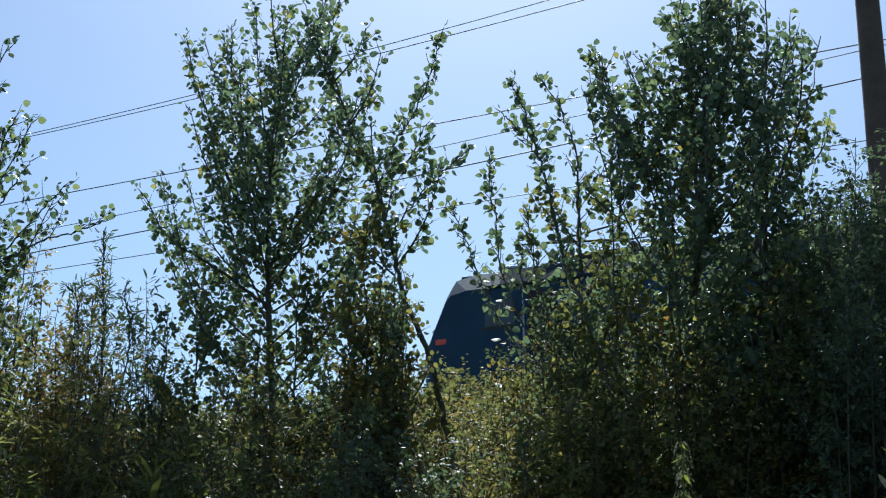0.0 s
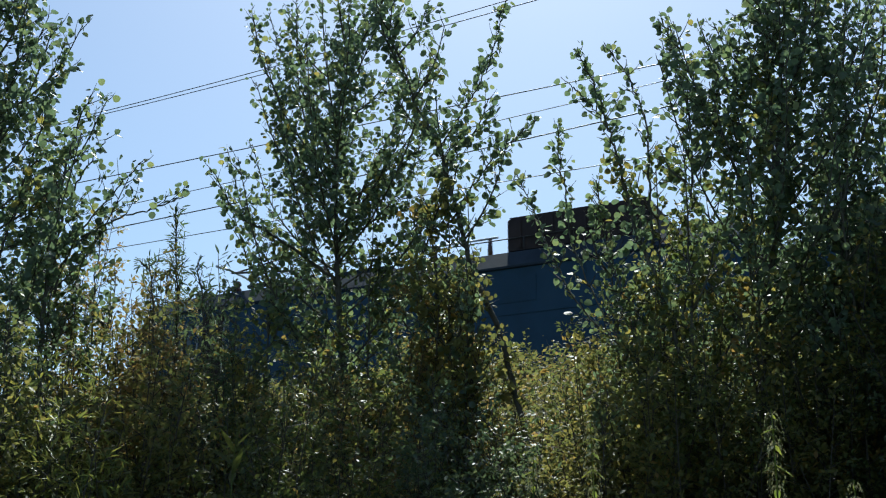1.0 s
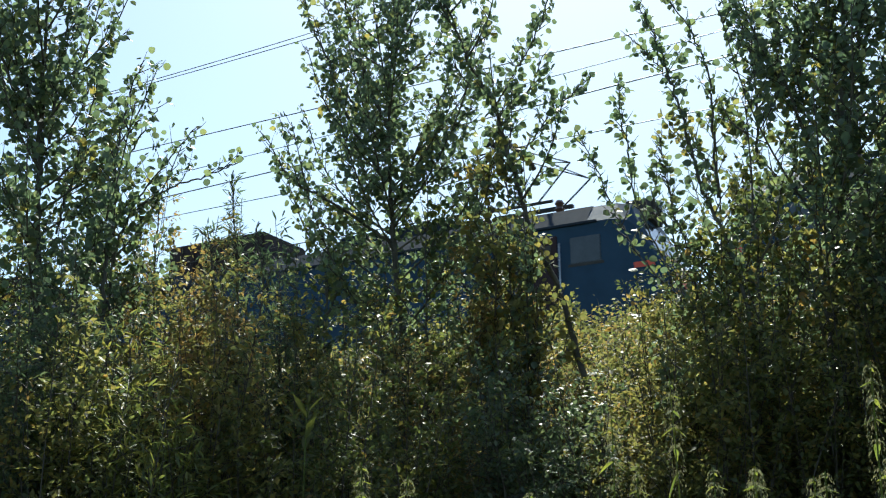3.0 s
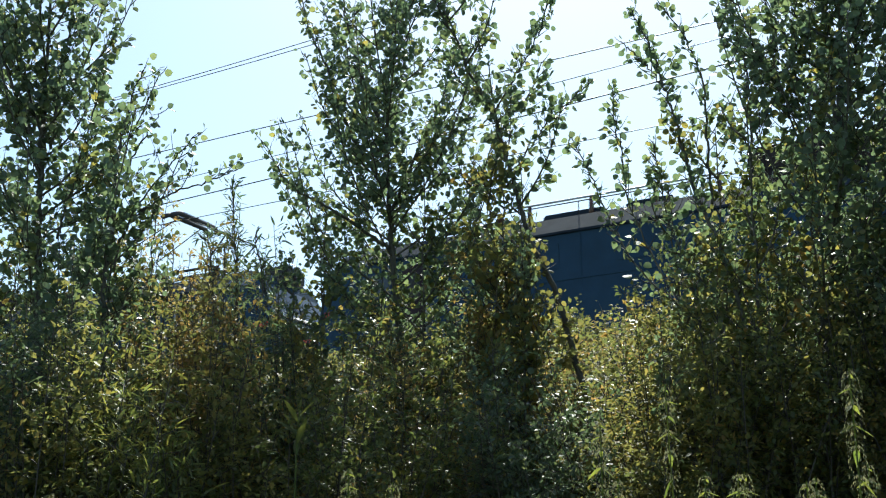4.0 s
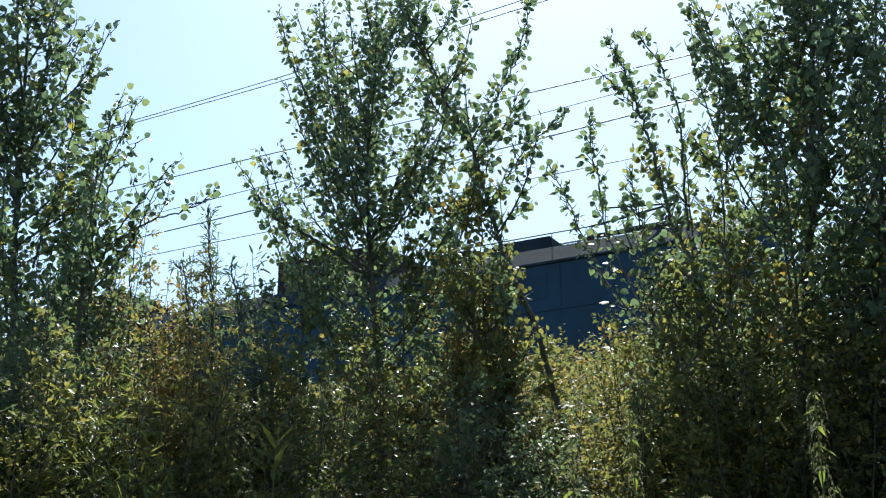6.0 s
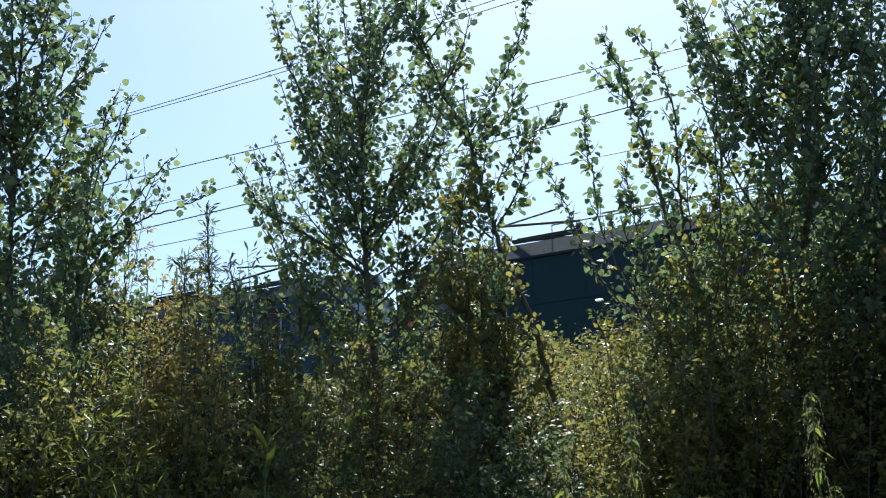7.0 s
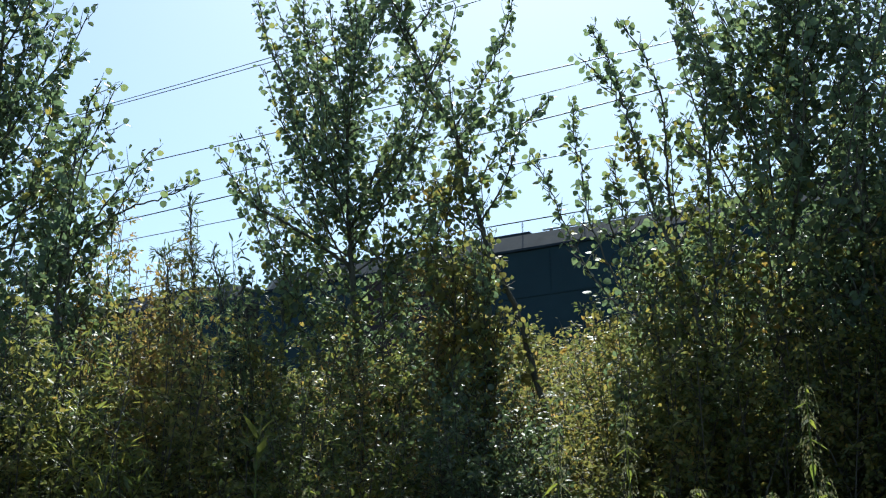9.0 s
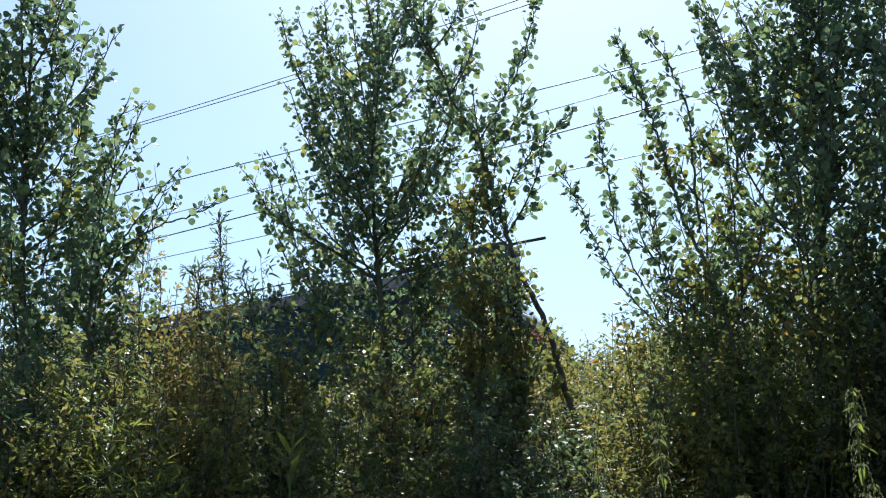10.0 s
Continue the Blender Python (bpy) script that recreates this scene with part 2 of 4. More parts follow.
def ground_z(x, y):
    """Flat verge, then the bank up to the railway's formation, and down again behind it."""
    up = min(max((y - 2.5) / 16.0, 0), 1)
    down = min(max((y - 33) / 14.0, 0), 1)
    z = 5.3 * (up - down)
    if y < 19:
        z += 0.12 * noise.noise(Vector((x * 0.5, y * 0.5, 0))) * min(1, max(0, y + 4))
    return z


# ---- ground, track bed ----
def build_ground():
    xs = [-2500, -900, -350, -150, -90] + [-60 + i * 1.0 for i in range(101)] + [60, 90, 150, 350, 900, 2500]
    ys = [-2500, -900, -300, -90, -30, -12] + [-6 + i * 0.5 for i in range(110)] + [55, 70, 120, 300, 900, 2500]
    verts = [(x, y, ground_z(x, y)) for y in ys for x in xs]
    w = len(xs)
    faces = [(j * w + i, j * w + i + 1, (j + 1) * w + i + 1, (j + 1) * w + i) for j in range(len(ys) - 1) for i in range(w - 1)]
    tagged(finish("ground", verts, faces, M_SOIL, None, "", True), "grassy verge and railway bank of brown soil", "ground", kind="structure")
    prof = [(21.3, 5.25), (22.2, 5.68), (25.8, 5.68), (26.7, 5.25)]
    v = [(x, y, z) for x in (-260, 160) for y, z in prof]
    tagged(finish("ballast_bed", v, [(0, 1, 5, 4), (1, 2, 6, 5), (2, 3, 7, 6), (0, 4, 7, 3), (0, 3, 2, 1), (4, 5, 6, 7)], M_BALLAST),
           "grey crushed stone ballast bed of the track", "ballast", kind="structure")
    track = tagged(new("railway_track"), "pair of steel rails on concrete sleepers", "railway track", kind="structure")
    for s in (-0.78, 0.78):
        prof = [(-0.07, 0), (0.07, 0), (0.07, 0.02), (0.012, 0.05), (0.012, 0.12), (0.036, 0.13), (0.036, 0.165), (-0.036, 0.165), (-0.036, 0.13), (-0.012, 0.12), (-0.012, 0.05), (-0.07, 0.02)]
        k = len(prof)
        v = [(x, 24.0 + s + a, 5.705 + b) for x in (-250, 150) for a, b in prof]
        finish("rail", v, [(i, (i + 1) % k, (i + 1) % k + k, i + k) for i in range(k)] + [tuple(reversed(range(k))), tuple(range(k, 2 * k))], M_RAIL, track)
    tie = None
    for i in range(290):
        x = -110 + i * 0.6
        if tie is None:
            tie = part("sleeper", box(-0.13, 0.13, 22.7, 25.3, 5.6, 5.7, 0.02), M_TIE, track)
            mesh = tie.data
            tie.location.x = x
        else:
            o = new("sleeper", mesh)
            o.parent, o.location.x = track, x


build_ground()


# ---- locomotives ----
def loft(stations):
    """Body shell from stations (x, half width at side, side top, half width of roof, roof edge, crown)."""
    v, f = [], []
    for x, ys, zs, yt, zt, zc in stations:
        v += [(x, -ys, 1.1), (x, -ys - 0.02, 2.0), (x, -ys, zs), (x, -yt, zt), (x, 0, zc), (x, yt, zt), (x, ys, zs), (x, ys + 0.02, 2.0), (x, ys, 1.1)]
    k = 9
    for i in range(len(stations) - 1):
        for j in range(k):
            a, b = i * k + j, i * k + (j + 1) % k
            f.append((b, a, a + k, b + k))
    f.append(tuple(range(k)))
    n = (len(stations) - 1) * k
    f.append(tuple(reversed(range(n, n + k))))
    return v, f


def quad_plate(p, thick, bm=None):
    """A thin slab on four points, thickened along their normal."""
    own = bm or bmesh.new()
    p = [Vector(q) for q in p]
    n = (p[1] - p[0]).cross(p[3] - p[0]).normalized() * thick
    lo, hi = [own.verts.new(q) for q in p], [own.verts.new(q + n) for q in p]
    own.faces.new(list(reversed(lo)))
    own.faces.new(hi)
    for i in range(4):
        own.faces.new((lo[i], lo[(i + 1) % 4], hi[(i + 1) % 4], hi[i]))
    return own


def loco_section(paint, label, block=(10.3, 13.5), end_paint=None, front=(0.22, 0.5), raised="", L=16.1, door_x=2.42, gangway=0.0):
    """One cab section: chin of the cab at x = 0, inner end at x = L, rail top at z = 0; front: foot and head of the windscreen."""
    top = tagged(new("locomotive"), label, "locomotive", "coupled locomotives")
    x0, x1 = front
    v, f = loft([(0, 1.3, 2.25, 1.15, 2.36, 2.4), (0.12, 1.42, 2.42, 1.3, 2.5, 2.54), (x0, 1.46, 2.62, 1.34, 2.7, 2.74), (x1, 1.48, 3.3, 1.3, 3.52, 3.58),
                 (x1 + 0.12, 1.5, 3.42, 1.15, 3.86, 3.95), (x1 + 0.5, 1.5, 3.5, 1.05, 3.98, 4.1), (L - 0.25, 1.5, 3.5, 1.05, 3.98, 4.1), (L, 1.42, 3.45, 0.98, 3.9, 4.0)])
    body = finish("body", v, f, paint, top)
    finish("roof", *loft_roof(1.75, L - 0.3), M_ROOF, top, "weathered grey roof")
    for s in (-1, 1):
        part("gutter", box(1.5, L - 0.2, s * 1.52 - 0.03, s * 1.52 + 0.03, 3.47, 3.53, 0.01), M_ROOF, top)
        # windscreen, sloping back
        part("windscreen", quad_plate([(x0 + 0.04, s * 0.08, 2.77), (x0 + 0.04, s * 1.26, 2.74), (x1 - 0.03, s * 1.22, 3.5), (x1 - 0.03, s * 0.08, 3.56)], 0.03 * -s), M_GLASS, top, "sloping cab windscreen")
        part("windscreen_frame", quad_plate([(x0 - 0.06, s * 0.02, 2.72), (x0 - 0.06, s * 1.32, 2.68), (x0 + 0.05, s * 1.3, 2.79), (x0 + 0.05, s * 0.02, 2.8)], 0.04 * -s), M_WHITE, top, "white strip under the windscreen")
        part("stripe", box(0.3, 1.05, s * 1.485 - 0.012, s * 1.485 + 0.012, 2.36, 2.48), M_RED, top, "red side stripe")
        part("nose_stripe", quad_plate([(-0.02, s * 0.04, 2.06), (-0.02, s * 1.28, 2.06), (-0.02, s * 1.26, 2.22), (-0.02, s * 0.04, 2.24)], 0.012 * -s), M_RED, top, "red band across the nose")
        w = part("side_window", box(door_x - 0.98, door_x - 0.3, s * 1.51 - 0.02, s * 1.51 + 0.02, 2.62, 3.2, 0.01), M_PANE, top, "cab side window with reflected sky tinted into its glass")
        part("frame", box(door_x - 1.04, door_x - 0.24, s * 1.505 - 0.015, s * 1.505 + 0.015, 2.56, 2.62), M_BLACK, w)
        d = part("door", box(door_x, door_x + 0.62, s * 1.51 - 0.02, s * 1.51 + 0.02, 1.25, 3.3, 0.015), M_MAROON, top, "dark maroon cab door")
        part("door_window", box(door_x + 0.14, door_x + 0.48, s * 1.53 - 0.01, s * 1.53 + 0.01, 2.55, 3.1), M_BLACK, d)
        for x in (door_x - 0.08, door_x + 0.7):
            rod("handrail", [(x, s * 1.6, 1.3), (x, s * 1.6, 3.1)], 0.022, M_GREY, top)
        for x in (12.7, 13.9) if paint is M_GREEN and not end_paint else () if paint is M_GREEN else (5.2, 7.6, 10.0, 13.1):
            if paint is M_GREEN:
                g = part("side_window", box(x, x + 0.72, s * 1.51 - 0.015, s * 1.51 + 0.015, 2.68, 3.12, 0.01), M_PANE, top, "side window with sky tint in its glass")
                part("frame", box(x - 0.05, x + 0.77, s * 1.508 - 0.012, s * 1.508 + 0.012, 2.63, 2.68), paint, g)
            else:
                g = part("vent_grille", box(x, x + 1.1, s * 1.51 - 0.012, s * 1.51 + 0.012, 2.7, 3.3, 0.006), paint, top)
                for i in range(7):
                    z = 2.74 + i * 0.08
                    part("slat", box(x + 0.05, x + 1.05, s * 1.52 - 0.005, s * 1.52 + 0.005, z, z + 0.03), paint, g)
        part("belt_rail", box(3.5, L - 0.5, s * 1.515 - 0.015, s * 1.515 + 0.015, 2.43, 2.47, 0.008), paint, top)
        for x in (3.7, 4.9, 6.8, 8.9, 12.2, 14.9):
            part("panel_seam", box(x - 0.012, x + 0.012, s * 1.508 - 0.012, s * 1.508 + 0.012, 1.3, 3.42, 0.005), paint, top)
        rod("roof_rail", [(4.0, s * 1.0, 4.34), (L - 1.0, s * 1.0, 4.34)], 0.014, M_BLACK, top)
        for i in range(9):
            x = 4.0 + i * (L - 5.0) / 8
            rod("rail_post", [(x, s * 1.0, 3.95), (x, s * 1.0, 4.34)], 0.012, M_BLACK, top)
        rod("buffer", [(-0.35, s * 0.9, 1.06), (0.1, s * 0.9, 1.06)], 0.12, M_BLACK, top, 10)
    if end_paint:
        for s in (-1, 1):
            part("end_panel", box(10.7, 13.4, s * 1.512 - 0.012, s * 1.512 + 0.012, 1.2, 3.44, 0.005), end_paint, top, "maroon side panel")
    if gangway:
        g = part("gangway", box(L, L + gangway, -0.95, 0.95, 1.2, 3.3, 0.05), M_BLACK, top, "black rubber gangway bellows")
        for i in range(7):
            x = L + 0.03 + i * (gangway - 0.1) / 6
            part("fold", box(x, x + 0.05, -1.12, 1.12, 1.1, 3.42, 0.02), M_BLACK, g)
    # lamp housing on the cab roof
    low = 0.2 if raised == "low" else 0.0
    h = part("headlight_housing", box(x1 - 0.15 - low, x1 + 0.6 - low, -0.45, 0.45, 3.75, 4.6 if raised == "low" else 4.22, 0.08), M_BLACK, top, "black headlight housing")
    rod("headlight", [(x1 - 0.2 - low, 0, 4.05), (x1 - 0.12 - low, 0, 4.05)], 0.2, M_GLASS, h, 14)
    rod("horn", [(1.9, -0.6, 4.2), (1.45, -0.6, 4.22)], 0.03, M_GREY, top, 8, 0.07)
    # roof block with ribs
    if block:
        b = part("resistor_box", box(block[0], block[1], -0.95, 0.95, 4.0, 4.87, 0.06), M_RUST, top, "rusty brown resistor box on the roof")
        for i in range(int((block[1] - block[0]) / 0.39)):
            x = block[0] + 0.3 + i * 0.38
            part("rib", box(x, x + 0.06, -0.99, 0.99, 4.1, 4.8, 0.01), M_RUST, b)
    else:
        for x in (9.6, 11.6, 13.4):
            part("roof_hatch", box(x, x + 1.2, -0.8, 0.8, 4.05, 4.17, 0.04), M_ROOF, top)
    # pantograph, folded down or raised to the contact wire
    p = part("pantograph", box(2.6, 4.6, -0.06, 0.06, 4.42, 4.5, 0.01), M_BLACK, top, "raised pantograph" if raised == "wire" else "folded pantograph")
    for s in (-1, 1):
        if raised == "wire":
            for e in (-1, 1):
                rod("lower_arm", [(4.15 + e * 0.9, s * 0.5, 4.5), (4.15 + e * 1.75, s * 0.62, 5.28)], 0.022, M_BLACK, p)
                rod("upper_arm", [(4.15 + e * 1.75, s * 0.6, 5.28), (4.15 + e * 0.12, s * 0.5, 6.0)], 0.016, M_BLACK, p)
                rod("brace", [(4.15 + e * 1.75, s * 0.6, 5.28), (4.15 + e * 0.95, 0, 5.64)], 0.014, M_BLACK, p)
            rod("base_beam", [(2.9, s * 0.5, 4.48), (5.4, s * 0.5, 4.48)], 0.04, M_BLACK, p)
            rod("spring", [(4.15 - s * 0.17, 0.45, 5.99), (4.15 - s * 0.6, 0.45, 5.93)], 0.018, M_BLACK, p)
            c = rod("contact_shoe", [(4.15 + s * 0.16, -1.0, 5.94), (4.15 + s * 0.16, -0.72, 6.08), (4.15 + s * 0.16, 0.72, 6.08), (4.15 + s * 0.16, 1.0, 5.94)], 0.07, M_BLACK, p)
            part("carbon_strip", box(4.15 + s * 0.16 - 0.06, 4.15 + s * 0.16 + 0.06, -0.6, 0.6, 6.1, 6.14, 0.008), M_GREY, c)
        else:
            rod("lower_arm", [(4.5, s * 0.55, 4.5), (2.5, s * 0.6, 4.68)], 0.03, M_BLACK, p)
            rod("upper_arm", [(2.5, s * 0.5, 4.7), (4.1, s * 0.75, 4.8)], 0.022, M_BLACK, p)
        for x in (2.7, 4.5):
            v, f = [], []
            tube(v, f, [Vector((x, s * 0.6, 4.0 + 0.07 * i)) for i in range(7)], 0.07, 0.07, 8)
            for i, q in enumerate(v[:56]):
                if (i // 8) % 2:
                    q.x, q.y = x + (q.x - x) * 1.6, s * 0.6 + (q.y - s * 0.6) * 1.6
            finish("insulator", v, f, M_INS, p)
    if raised == "low":
        rod("contact_shoe", [(0.2, -0.62, 4.86), (2.4, -0.64, 4.86), (4.3, -0.62, 4.84)], 0.04, M_BLACK, p)
    if raised != "wire":
        rod("collector_bar", [(2.2, -0.85, 4.82), (2.2, -0.4, 4.88), (2.2, 0.4, 4.88), (2.2, 0.85, 4.82)], 0.03, M_GREY, p)
    # bus bar on insulators
    bus = rod("bus_bar", [(5.0, -0.5, 4.6), (9.8, -0.5, 4.6)], 0.025, M_GREY, top)
    for x in (5.2, 6.7, 8.2, 9.6):
        rod("insulator", [(x, -0.5, 4.05), (x, -0.5, 4.58)], 0.07, M_INS, bus, 8, 0.045)
    for x, w in ((5.4, 1.5), (7.4, 1.1)) if block else ():
        part("equipment_case", box(x, x + w, -0.25, 0.7, 4.05, 4.42, 0.05), M_ROOF, top)
    # running gear
    part("underframe", box(0.3, L - 0.2, -1.35, 1.35, 0.85, 1.12, 0.03), M_BLACK, top)
    rod("coupler", [(-0.5, 0, 1.0), (0.4, 0, 1.0)], 0.11, M_BLACK, top, 8)
    rod("coupler", [(L - 0.3, 0, 1.0), (L + 0.3, 0, 1.0)], 0.11, M_BLACK, top, 8)
    for bx in (4.2, 12.2):
        g = part("bogie", box(bx - 2.3, bx + 2.3, -1.2, 1.2, 0.5, 0.8, 0.05), M_BLACK, top)
        for wx in (-1.5, 1.5):
            for s in (-0.78, 0.78):
                rod("wheel", [(bx + wx, s - 0.07, 0.63), (bx + wx, s + 0.07, 0.63)], 0.62, M_RAIL, g, 24)
    return top


def loft_roof(x0, x1):
    """Weathered skin over the roof's shoulders and crown, just proud of the shell."""
    v, f = [], []
    ring = [(-1.47, 3.535), (-1.06, 4.0), (-0.5, 4.085), (0, 4.115), (0.5, 4.085), (1.06, 4.0), (1.47, 3.535)]
    inner = [(y * 0.985, z - 0.02) for y, z in reversed(ring)]
    loop = ring + inner
    k = len(loop)
    for x in (x0, x1):
        v += [(x, y, z) for y, z in loop]
    f = [(i, (i + 1) % k, (i + 1) % k + k, i + k) for i in range(k)] + [tuple(reversed(range(k))), tuple(range(k, 2 * k))]
    return v, f


SPEED, START = 9.83, -10.0
CARS = []
CONVOY = [  # place of the cab's chin along the train, turn, paint, colour, roof box, end panels, windscreen, raised gear, length, door, bellows
    (0.0, 0, M_BLUE, "dark blue", (10.2, 13.5), None, (0.22, 0.52), "", 15.6, 2.42, 1.05), (32.6, 180, M_BLUE, "dark blue", (10.6, 13.7), None, (0.3, 0.72), "wire", 15.93, 2.42, 0),
    (33.65, 0, M_BLUE, "dark blue", (10.3, 13.5), None, (0.18, 0.42), "", 15.35, 2.42, 0.83), (64.9, 180, M_BLUE, "dark blue", (9.6, 12.7), None, (0.2, 0.5), "", 15.05, 2.15, 0),
    (65.6, 0, M_GREEN, "dark green", None, None, (0.16, 0.75), "", 15.9, 2.42, 0.78), (98.7, 180, M_GREEN, "dark green", None, M_MAROON, (0.42, 1.15), "low", 16.4, 2.42, 0)]
for x, turn, paint, colour, block, end, front, raised, length, door_x, bellows in CONVOY:
    CARS.append((loco_section(paint, f"{colour} electric locomotive section with sloping cab, running on the rails", block, end, front, raised, length, door_x, bellows), x, turn))


# ---- overhead line ----
def overhead_wire(label, y, z, sag, low, r):
    """A wire along the track between two masts, lowest at x = low."""
    pts = [(x, y, z + sag * (x - low) ** 2) for x in (-60 + i * 75 / 14 for i in range(15))]
    tagged(rod("overhead_wire", pts, r, M_WIRE, None, 5, n=57), label, "wire", "overhead wires")


WIRES = [("thin dark contact wire above the track", 24.0, 12.03, 0.0, 0, 0.011), ("dark messenger wire above the track", 24.0, 12.5, 0.0008, -35, 0.016),
         ("thin dark feeder wire above the track", 24.0, 13.1, 0.0008, -36, 0.01), ("dark feeder wire carried along the railway", 24.0, 14.26, 0.0, 0, 0.014),
         ("twin line wire carried high along the railway", 24.0, 16.29, 0.0015, -25, 0.012), ("twin line wire carried high along the railway", 24.0, 16.36, 0.0017, -27, 0.012)]
for row in WIRES:
    overhead_wire(*row)


def catenary_mast(x, tops):
    """Concrete mast beside the track whose arms hold the wires."""
    m = tagged(new("catenary_mast"), "grey concrete catenary mast with steel arms beside the track", "mast", "catenary masts")
    rod("mast", [(x, 27.6, 4.9), (x, 27.6, max(z for _, z in tops) + 0.6)], 0.2, M_TIE, m, 12, 0.13)
    for y, z in tops:
        rod("arm", [(x, 27.6, z + 0.05), (x, y, z + 0.02)], 0.025, M_GREY, m)


for mx in (-60, 15):
    catenary_mast(mx, [(y, z + sag * (mx - low) ** 2) for _, y, z, sag, low, _ in WIRES])


def line_pole(x, y, top_z):
    p = tagged(new("line_pole"), "dark brown wooden line pole standing on the bank", "pole")
    p.location = (x, y, ground_z(x, y) - 0.3)
    h = top_z - p.location.z
    rod("shaft", [(0, 0, 0), (h * 0.022, 0, h * 0.5), (h * 0.04, 0, h)], 0.14, M_POLE, p, 14, 0.095, 10)


line_pole(-0.25, 10.98, 11.5)


# ---- trees ----
SWAYING = []


def leaf_set(rng, at, along, size, count_size):
    """Tilted leaf axes, normals and sizes for leaves that hang about the points given."""
    n = len(at)
    off = rng.normal(size=(n, 3))
    off /= np.linalg.norm(off, axis=1)[:, None]
    pos = at + off * size * 0.5
    axis = off * 0.9 + along * 0.5 + np.array([0, 0, -0.4])
    nor = rng.normal(size=(n, 3)) + np.array([0, 0, 0.5])
    return pos, axis, nor, size * rng.uniform(0.55, 1.25, n) * count_size


def shoot(rng, tv, tf, p, d, ln, gap, out, r=0.004, rise=0.12):
    """A twig from p along d with leaf places every gap metres."""
    q = curve_points([p, p + d * ln * 0.5 + Vector(rng.normal(0, 0.03 * ln, 3)), p + d * ln + Vector((0, 0, rise * ln)) + Vector(rng.normal(0, 0.06 * ln, 3))], 5)
    tube(tv, tf, q, r, 0.0012, 3)
    m = max(3, int(ln / gap))
    u = 0.1 + 0.9 * (np.arange(m) + rng.random(m) * 0.7) / m
    u = np.minimum(u, 0.999)
    arr = np.array(q)
    i = (u * 4).astype(int)
    w = (u * 4 - i)[:, None]
    out.append((arr[i] * (1 - w) + arr[i + 1] * w, np.tile(np.array(d), (m, 1))))
    return q


def tree(name, label, stems, leaf_mat, shape, leaf_size, twigs, twig_len, seed, gap=0.028, category="tree", leafy_from=0.2, up=0.7, limbs=0, limb_len=0.8, sub=True, singles=140):
    """stems: (points from tip to foot, foot radius, share of twigs, twig length share); limbs: further branches up the first stem. Twigs and leaves grow along each."""
    rng = np.random.default_rng(seed)
    foot = Vector(stems[0][0][-1])
    base = Vector((foot.x, foot.y, ground_z(foot.x, foot.y)))
    top = tagged(new(name), label, category)
    top.location = base
    SWAYING.append((top, base, seed, max(Vector(p[0]).z for p, *_ in stems) - base.z))
    places = []
    lines = []
    for si, (pts, r, *share) in enumerate(stems):
        pts = [Vector(p) - base for p in reversed(pts)]
        if si == 0 and pts[0].z > 0.1:
            pts = [Vector((pts[0].x, pts[0].y, -0.1))] + pts
        n = 8 * len(pts)
        line = curve_points(pts, n)
        for i in range(1, n - 1):
            line[i] = line[i] + Vector(rng.normal(0, 0.005, 3))
        lines.append((line, r, leafy_from if si == 0 else 0.08, share[0] if share else 1.0, share[1] if len(share) > 1 else 1.0))
    trunk = lines[0][0]
    for k in range(limbs):
        s = leafy_from + (0.93 - leafy_from) * (k + rng.random()) / limbs
        i = int(s * (len(trunk) - 1))
        a = k * 2.4 + rng.normal(0, 0.4)
        ln = limb_len * (1.25 - s) / (1.25 - leafy_from) * rng.uniform(0.75, 1.15)
        d = Vector((math.cos(a), math.sin(a), 0.85))
        p = trunk[i]
        lines.append((curve_points([p, p + d * ln * 0.35, p + d * ln * 0.62 + Vector((0, 0, 0.15 * ln)), p + d * ln * 0.8 + Vector((0, 0, 0.5 * ln))], 14), 0.0075, 0.15, 1.0, 1.0))
    for si, (line, r, lo, share, reach) in enumerate(lines):
        n = len(line)
        v, f = [], []
        tube(v, f, line, r, 0.003, 7)
        finish("trunk" if si == 0 else "limb", v, f, M_BARK, top, "", True)
        tv, tf = [], []
        length = sum((line[i + 1] - line[i]).length for i in range(n - 1))
        count = max(3, int(twigs * share * length * (1 - lo)))
        for k in range(count):
            s = lo + (1 - lo) * (k + rng.random()) / count
            i = min(int(s * (n - 1)), n - 2)
            p = line[i].lerp(line[i + 1], s * (n - 1) - i)
            ax = (line[i + 1] - line[i]).normalized()
            az = rng.random() * 2 * math.pi
            d = (Vector((math.cos(az), math.sin(az), 0)) * (1.0 - 0.35 * s) + ax * up + Vector((0, 0, 0.15))).normalized()
            ln = twig_len * reach * (1.15 - 0.8 * s) * rng.uniform(0.45, 1.15)
            q = shoot(rng, tv, tf, p, d, ln, gap, places)
            if sub and ln > 0.2:
                for j in range(int(ln / 0.1)):
                    u = rng.uniform(0.2, 0.85)
                    e = (d + Vector(rng.normal(0, 0.7, 3))).normalized()
                    shoot(rng, tv, tf, q[0].lerp(q[4], u), e, ln * 0.4 * rng.uniform(0.5, 1.1), gap, places, 0.0025)
        tagged(finish("twig", tv, tf, M_TWIG, top), kind="stuff")
    at, along = (np.concatenate(a) for a in zip(*places))
    P, A, N, S = leaf_set(rng, at, along, leaf_size, 1.0)
    order = np.argsort(P[:, 1])
    near, rest = order[:singles], order[singles:]
    one = leaf_mesh("leaf", [(0, 0, 0)], [(0, 1, 0)], [(0, 0, 1)], [1.0], shape, leaf_mat)
